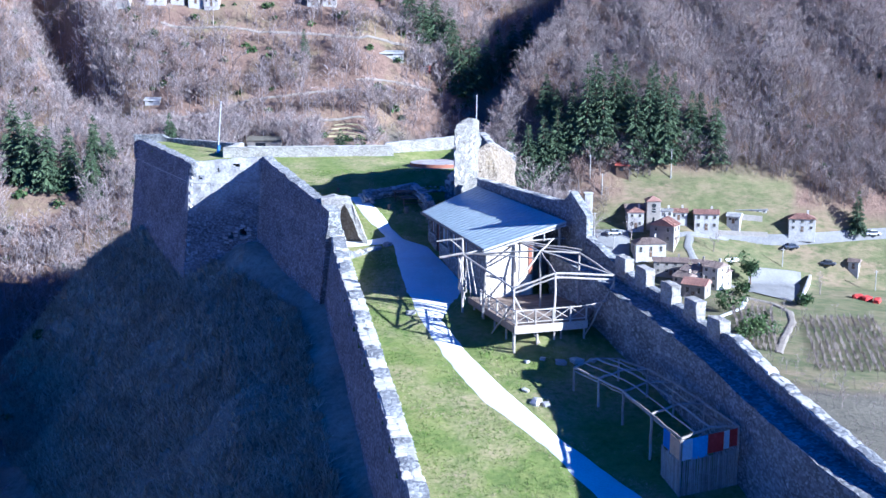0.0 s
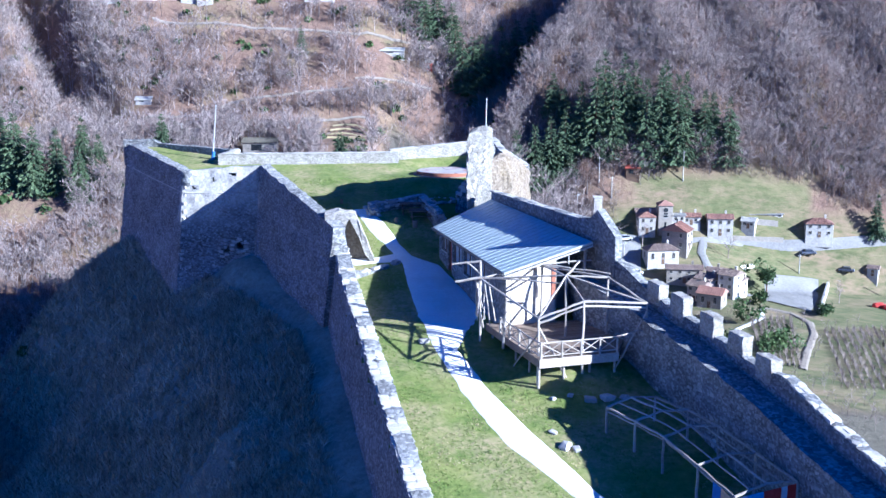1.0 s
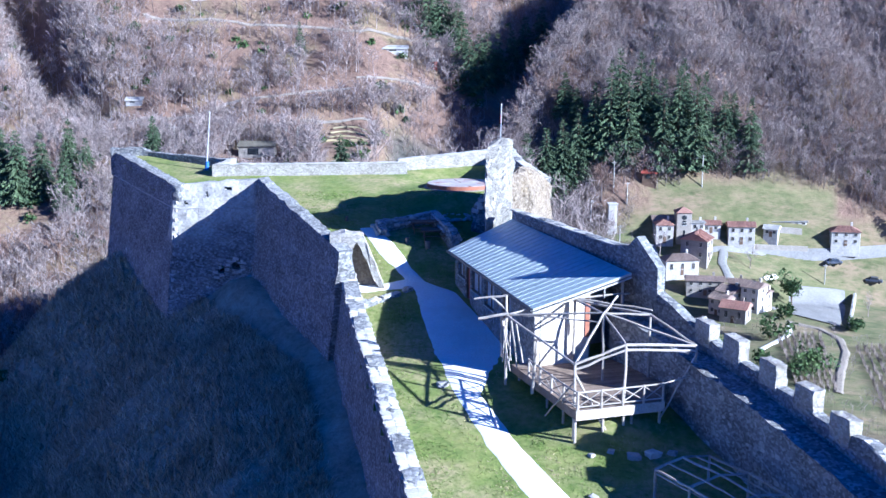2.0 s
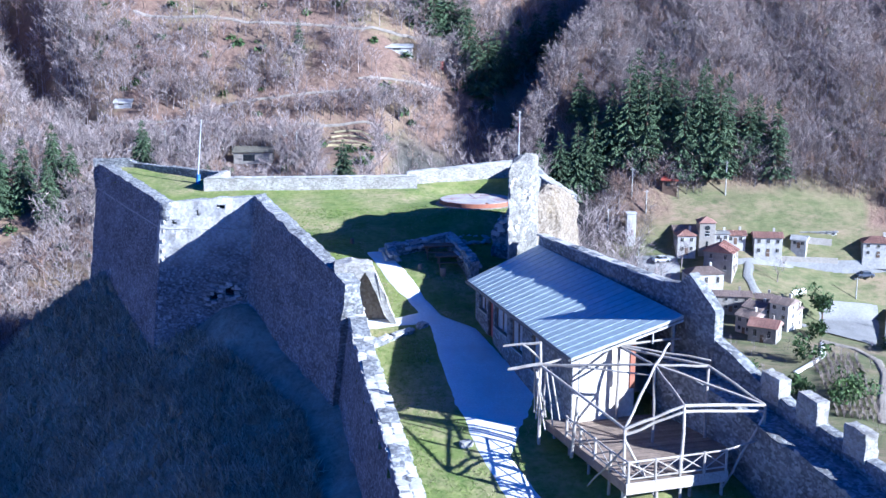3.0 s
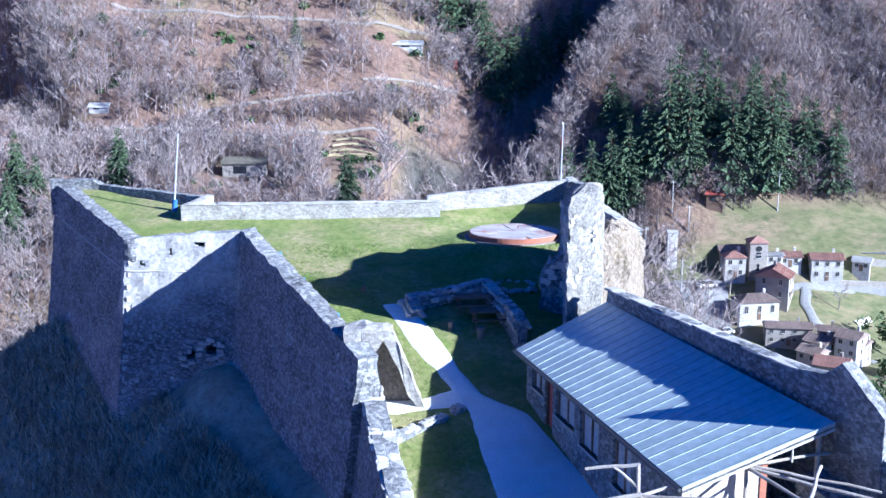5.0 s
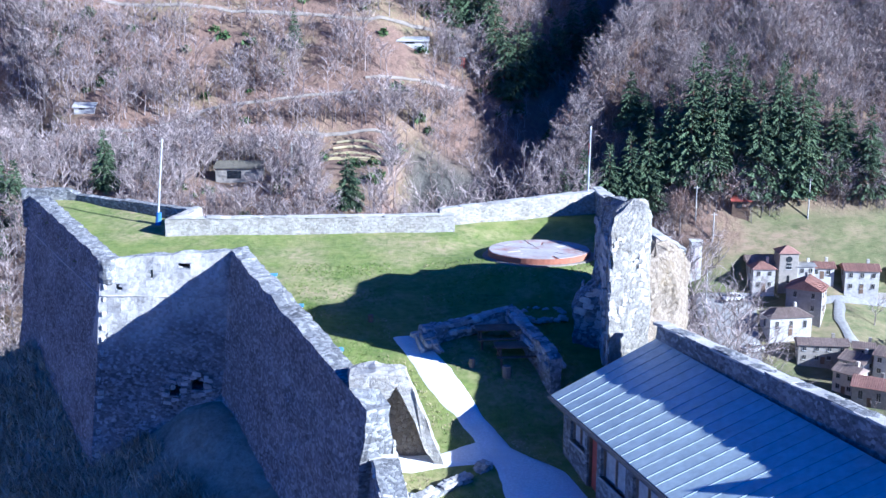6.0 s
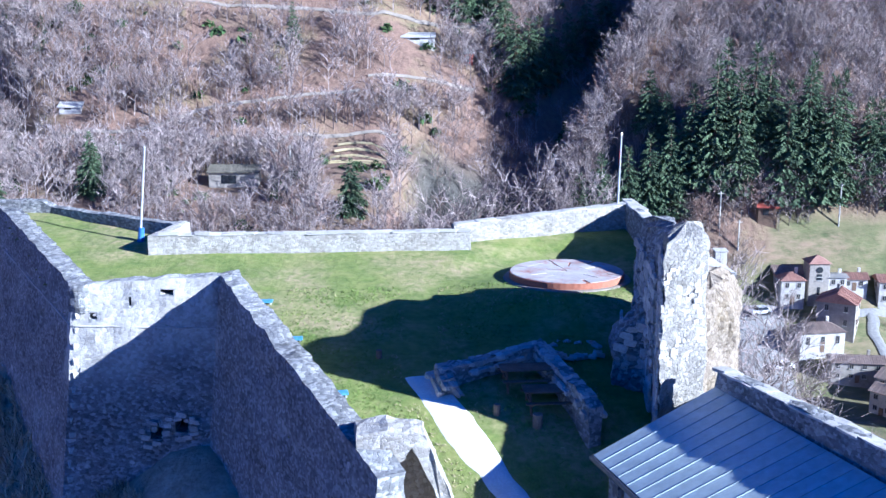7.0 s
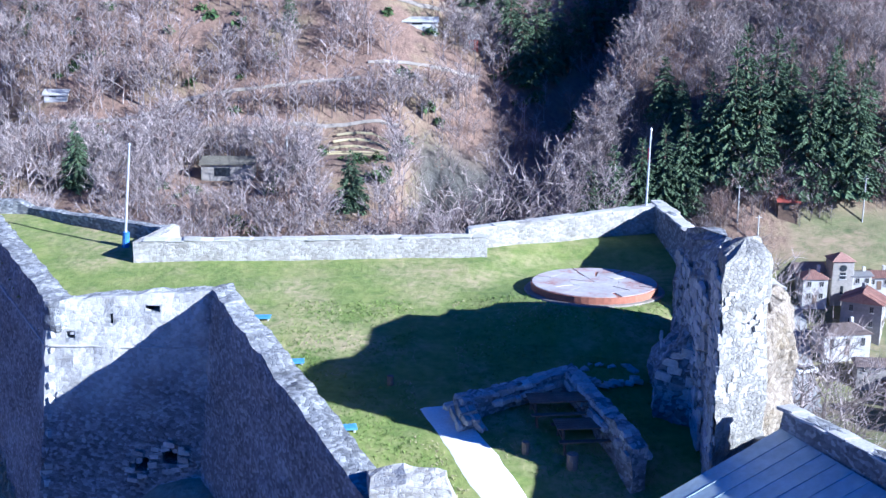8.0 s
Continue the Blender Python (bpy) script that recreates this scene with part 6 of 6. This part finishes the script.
def vines():
    """Rows of bare vines with their stakes in two fields."""
    rnd = np.random.default_rng(3)
    tris = []
    fields = [((35.4, 140.2), (40.4, 141.6), (32.2, 122.6), (35.6, 121.4), 7), ((43.4, 138.0), (53.0, 142.0), (38.6, 116.0), (48.0, 118.0), 11)]
    for (a, b, c, d, rows) in fields:
        for row in range(rows):
            f = row / (rows - 1)
            p, q = (a[0] + (b[0] - a[0]) * f, a[1] + (b[1] - a[1]) * f), (c[0] + (d[0] - c[0]) * f, c[1] + (d[1] - c[1]) * f)
            for k in range(70):
                g = k / 70
                x, y = p[0] + (q[0] - p[0]) * g + rnd.normal(0, 0.06), p[1] + (q[1] - p[1]) * g + rnd.normal(0, 0.1)
                z = float(land(x, y))
                for _ in range(4):
                    tris.append(sliver((x, y, z), (x + rnd.normal(0, 0.12), y + rnd.normal(0, 0.3), z + rnd.uniform(0.4, 0.9)), 0.09, rnd))
    tagged(new("vine_rows", tri_mesh("vine_rows", np.array(tris), M["scrub_twig"])), "rows of bare winter vines on the lower fields", "vineyard", kind="stuff")


vines()
for k, (x, y) in enumerate([(55.0, 152.2), (56.0, 151.6), (57.0, 150.8)]):
    b = new("tarpaulin_bundle", stone_mesh("tarpaulin_bundle", 80 + k, M["red_cloth"]))
    b.matrix_basis = pose(x, y, float(land(x, y)) + 0.25, 0, 0, 30 * k) @ Matrix.Diagonal((1.4, 0.8, 0.7, 1))
    tagged(b, "red tarpaulin heap at the field's edge", "tarpaulin", group="red tarpaulins")

# ---- stones of walls, ruin and tower ----
RUBBLE_CAPS = [stone_mesh("cap_stone", 60 + k, M["cap"], 0.7, 0.14, 0.10) for k in range(6)]
BASE_C = [(x, y, z) for (x, y), z in zip(BASTION, TOPS)]


def inset(line, d):
    """A line moved to its left by d."""
    out = []
    for i, (x, y, z) in enumerate(line):
        a, b = line[max(0, i - 1)], line[min(len(line) - 1, i + 1)]
        n = math.hypot(b[0] - a[0], b[1] - a[1])
        out.append((x - (b[1] - a[1]) / n * d, y + (b[0] - a[0]) / n * d, z))
    return out


caps(west_wall, "cap_stone", inset([(x, y, float(court(y)) + 0.74) for x, y in WEST[::-1][:-2]], 0.45), 1.0, 0.34, 0.10, RUBBLE_CAPS, 0.0, 1, True)
caps(north_2, "cap_stone", inset([(-4.95, 117.9, 2.64), (-20.9, 117.3, 2.64)], 0.3), 0.62, 0.9, 0.08, CAPS, 0.0, 3)
caps(north_3, "cap_stone", inset([(4.4, 121.4, 3.46), (-5.9, 119.0, 2.77)], 0.3), 0.62, 0.9, 0.08, CAPS, 0.0, 4)
caps(back_wall, "cap_stone", inset([(8.4, 82.6, 3.1), (3.3, 95.4, 2.7)], 0.28), 0.58, 0.7, 0.10, CAPS, 0.0, 5)
caps(north_4, "cap_stone", inset([(6.6, 107.6, 2.9), (4.95, 113.6, 3.35), (4.4, 121.4, 3.5)], 0.3), 0.65, 0.7, 0.10, CAPS, 0.0, 6)
caps(east_wall, "cap_stone", inset([(21.55, 38.15, -3.4), (18.95, 49.15, -2.6), (17.3, 57.8, -1.87), (16.3, 62.5, -1.05)], 0.3), 0.62, 0.5, 0.12, RUBBLE_CAPS, 0.03, 7, True)

# tower faces: sunlit front, shaded west side
off = Vector((-2.2, -98.6, 0))
face_stones(tower_core, "stone", Vector((1.0, 96.15, -1.0)) + off, (1.7, 0.95, 0), (0, 0, 7.1), (0.5, -0.87, 0), 0.2, 220, STONES, 31, -0.2)
face_stones(tower_core, "stone", Vector((0.95, 96.3, -1.0)) + off, (0.5, 3.1, 0), (0, 0, 7.3), (-1, 0.15, 0), 0.34, 250, STONES, 32, 0.6)
for ob in tower.children:
    if ob.name.startswith("stub"):
        face_stones(ob, "stone", Vector((1.3, 99.2, -0.5)) + off, (0.4, 6.2, 0), (0, 0, 5.6), (-1, 0, 0), 0.42, 170, STONES, 33, 0.8)
    if ob.name.startswith("buttress"):
        face_stones(ob, "stone", Vector((0.25, 101.6, 0.0)) + off, (0.5, 3.1, 0), (0.3, 0, 2.0), (-1, 0, 0.2), 0.42, 36, STONES, 34, 0.8)
        face_stones(ob, "stone", Vector((0.25, 101.5, 0.0)) + off, (1.4, -0.5, 0), (0.2, 0, 2.4), (0, -1, 0.2), 0.40, 20, STONES, 35, 0.8)

# ruin walls: loose stones along crest and both faces
rl = [(-0.8, 97.5, 0.45), (-1.0, 98.2, 0.7), (-1.8, 101.4, 0.85), (-2.5, 103.7, 1.05), (-4.6, 102.9, 0.75), (-7.0, 101.5, 0.7), (-6.7, 100.6, 0.3)]
caps(ruin, "stone", inset(rl, 0.27), 0.6, 0.36, 0.26, STONES, 0.12, 8, True)
caps(ruin, "stone", inset([(x, y, z - 0.3) for x, y, z in rl], 0.6), 0.3, 0.4, 0.3, STONES, 0.2, 9, True)
caps(ruin, "stone", inset([(x, y, z - 0.3) for x, y, z in rl], -0.05), 0.3, 0.4, 0.3, STONES, 0.2, 10, True)

# inner face of the east wall and its walk
rnd = random.Random(77)
for k in range(len(EAST) - 3):
    (x0, y0), (x1, y1) = EAST[k + 2 - 1], EAST[k + 2]
    z0 = float(np.interp(y0, [49, 57.7, 65.9, 73.7, 80], [-3.4, -2.9, -2.0, -1.35, -0.2]))
    run = math.hypot(x1 - x0, y1 - y0)
    nx, ny = -(y1 - y0) / run * 1.5, (x1 - x0) / run * 1.5
    low = float(court(y0)) - 0.2
    face_stones(east_walk, "stone", (x0 + nx - 0.03, y0 + ny, low), (x1 - x0, y1 - y0, 0.4), (0, 0, z0 - low), (nx, ny, 0), 0.27, int(run * 8), STONES, 40 + k, 0.3)

# string course and broken corner turret of the bastion
def course(name, line, z, r):
    for (x0, y0), (x1, y1) in zip(line, line[1:]):
        ob = part(name, stick((x0, y0, z), (x1, y1, z), r, sides=8, wobble=0.02, steps=12), M["cap"], bastion_wall, "pale stone string course")


def batter_out(a, b, drop):
    run = math.hypot(b[0] - a[0], b[1] - a[1])
    n = (-(b[1] - a[1]) / run * -0.13 * drop, (b[0] - a[0]) / run * -0.13 * drop)
    return (a[0] + n[0], a[1] + n[1]), (b[0] + n[0], b[1] + n[1])


course("string_course", batter_out(BASTION[0], BASTION[1], 2.0), 0.5, 0.05)
course("string_course", batter_out(BASTION[1], BASTION[2], 2.0), 0.5, 0.05)
def corner_turret():
    """Stump of a rounded corner turret on its corbel."""
    bm = bmesh.new()
    rings = []
    for k, (z, r) in enumerate([(0.75, 0.2), (0.95, 0.5), (1.15, 0.66), (1.45, 0.7), (1.8, 0.68), (2.15, 0.68), (2.36, 0.62)]):
        rings.append([bm.verts.new(Vector((-22.85 + r * math.cos(a), 108.4 + r * math.sin(a), z + 0.12 * noise.noise(Vector((a * 2, z, 1))))) + Vector(noise.noise_vector(Vector((a * 3, z * 2, 5)))) * 0.08) for a in [2 * math.pi * i / 20 for i in range(20)]])
    for a, b in zip(rings, rings[1:]):
        for i in range(20):
            bm.faces.new((a[i], a[(i + 1) % 20], b[(i + 1) % 20], b[i]))
    bm.faces.new(rings[-1])
    bm.faces.new(rings[0][::-1])
    part("corner_turret", bm, M["rubble"], bastion_wall, "worn pale stump of a corner turret")


corner_turret()


def carve(wall, holes):
    """Cuts box-shaped openings into a wall. holes: (centre, size, turn)."""
    bm = bmesh.new()
    for (x, y, z), (a, b, c), turn in holes:
        m = bmesh.ops.create_cube(bm, size=1)["verts"]
        bmesh.ops.transform(bm, matrix=pose(x, y, z, 0, 0, turn) @ Matrix.Diagonal((a, b, c, 1)), verts=m)
    me = bpy.data.meshes.new("cutter")
    bm.to_mesh(me)
    bm.free()
    cutter = new("cutter", me)
    mod = wall.modifiers.new("openings", "BOOLEAN")
    mod.object, mod.operation, mod.solver = cutter, "DIFFERENCE", "EXACT"
    bpy.context.view_layer.update()
    done = bpy.data.meshes.new_from_object(wall.evaluated_get(bpy.context.evaluated_depsgraph_get()))
    wall.modifiers.clear()
    wall.data = done
    bpy.data.objects.remove(cutter)


carve(bastion_wall, [((-19.5, 107.2, -4.3), (0.55, 2.0, 0.55), -4), ((-18.35, 107.1, -3.95), (0.6, 2.0, 0.6), -4), ((-22.6, 108.0, 1.75), (0.14, 1.4, 0.5), 0), ((-20.6, 107.9, 1.6), (0.12, 1.4, 0.5), 0), ((-18.9, 107.8, 2.1), (0.6, 1.4, 0.25), 0), ((-22.3, 107.9, 0.95), (0.35, 1.0, 0.3), 0)])
for k in range(46):
    # rough pale stones framing the pair of openings
    dx, dz = rnd.uniform(-1.35, 1.25), rnd.uniform(-0.6, 0.75)
    if (abs(dx + 0.55) < 0.42 or abs(dx - 0.6) < 0.42) and abs(dz + 0.0) < 0.38 or dz > 0.75 - 0.5 * (dx / 1.3) ** 2:
        continue
    ob = under("surround_stone", rnd.choice(STONES), bastion_wall)
    ob.matrix_basis = pose(-18.95 + dx, 106.70 + 0.13 * dz - 0.06 * dx, -4.12 + dz + 0.28 * dx, rnd.uniform(-8, 8), rnd.uniform(-15, 15), -4) @ Matrix.Diagonal((rnd.uniform(0.24, 0.46), 0.09, rnd.uniform(0.16, 0.3), 1))

# pale quoins down the outer corner of the bastion
for k in range(30):
    z = 1.6 - 0.34 * k + rnd.uniform(-0.06, 0.06)
    d = 0.13 * (2.3 - z) - 0.2
    ob = under("quoin", rnd.choice(CAPS), bastion_wall)
    ob.matrix_basis = pose(-23.2 - 0.617 * d + 0.12, 108.06 - 0.958 * d, z, rnd.uniform(-3, 3), rnd.uniform(-4, 4), (-4 if k % 2 else -61) + rnd.uniform(-4, 4)) @ Matrix.Diagonal((rnd.uniform(0.4, 0.62), 0.34, rnd.uniform(0.26, 0.34), 1))

# loose stones on the low wall and the stump of the gate
caps(low_wall, "stone", inset([(-4.4, 92.5, -1.95), (-5.6, 91.3, -2.15), (-7.6, 89.6, -2.3)], 0.25), 0.5, 0.3, 0.2, STONES, 0.15, 12, True)

# rough stones standing out of the bastion faces
def bastion_face(a, b, za, zb, low, count, seed):
    (x0, y0), (x1, y1) = BASTION[a], BASTION[b]
    run = math.hypot(x1 - x0, y1 - y0)
    out = Vector(((y1 - y0) / run, -(x1 - x0) / run, 0))
    fall = 0.13 * (min(za, zb) - 0.3 - low)
    corner = Vector((x0, y0, low)) + out * fall
    face_stones(bastion_wall, "stone", corner, (x1 - x0, y1 - y0, 0), Vector((0, 0, min(za, zb) - 0.3 - low)) - out * fall, out, 0.26, count, STONES, seed, 0.3)


bastion_face(1, 2, 2.3, 2.85, -7.0, 280, 51)
bastion_face(2, 3, 2.85, 0.85, -7.0, 290, 52)
bastion_face(0, 1, 2.65, 2.3, -8.5, 290, 53)

# round well stump beside the ruin
for k in range(26):
    a = 2 * math.pi * k / 26 * 0.9 + 0.5
    ob = under("stone", rnd.choice(STONES), ruin)
    r = 0.95 + rnd.uniform(-0.16, 0.2)
    ob.matrix_basis = pose(-0.95 + 1.2 * r * math.cos(a), 104.6 + r * math.sin(a), 0.30 + rnd.uniform(-0.06, 0.08), rnd.uniform(-20, 20), rnd.uniform(-20, 20), math.degrees(a) + 90 + rnd.uniform(-40, 40)) @ Matrix.Diagonal((rnd.uniform(0.22, 0.5), rnd.uniform(0.2, 0.4), rnd.uniform(0.12, 0.26), 1))


def lawn_tufts():
    """Short ragged grass on the castle lawn."""
    rnd = np.random.default_rng(12)
    green, dry = [], []
    while len(green) + len(dry) < 60000:
        x, y = rnd.uniform(-14, 16), rnd.uniform(44, 112)
        if not inside(x, y, YARD) or (x < -4.4 and 91.7 < y < 93.4):
            continue
        px0, px1 = np.interp(-y, [-v[1] for v in PATH_L], [v[0] for v in PATH_L]) - 0.05, np.interp(-y, [-v[1] for v in PATH_R], [v[0] for v in PATH_R]) + 0.05
        if px0 < x < px1 or not (0.2 + 0.8 * noise.noise(Vector((x * 0.5, y * 0.5, 8))) > rnd.uniform(-0.2, 0.5)):
            continue
        z = lawn_z(x, y)
        dryish = noise.noise(Vector((x * 0.35, y * 0.35, 30))) + 0.5 * math.exp(-min(abs(x - px0), abs(x - px1)) / 0.6) > rnd.uniform(0.1, 0.6)
        for _ in range(2):
            (dry if dryish else green).append(sliver((x + rnd.normal(0, 0.04), y + rnd.normal(0, 0.04), z - 0.02), (x + rnd.normal(0, 0.08), y + rnd.normal(0, 0.08), z + rnd.uniform(0.04, 0.12)), 0.035, rnd))
    tagged(new("grass_tufts", tri_mesh("grass_tufts", np.array(green), M["grass"])), "short ragged green grass on the castle lawn", "grass", kind="stuff")
    tagged(new("straw_tufts", tri_mesh("straw_tufts", np.array(dry), M["pale_straw"])), "short dry straw-coloured grass on the castle lawn", "grass", kind="stuff")


lawn_tufts()
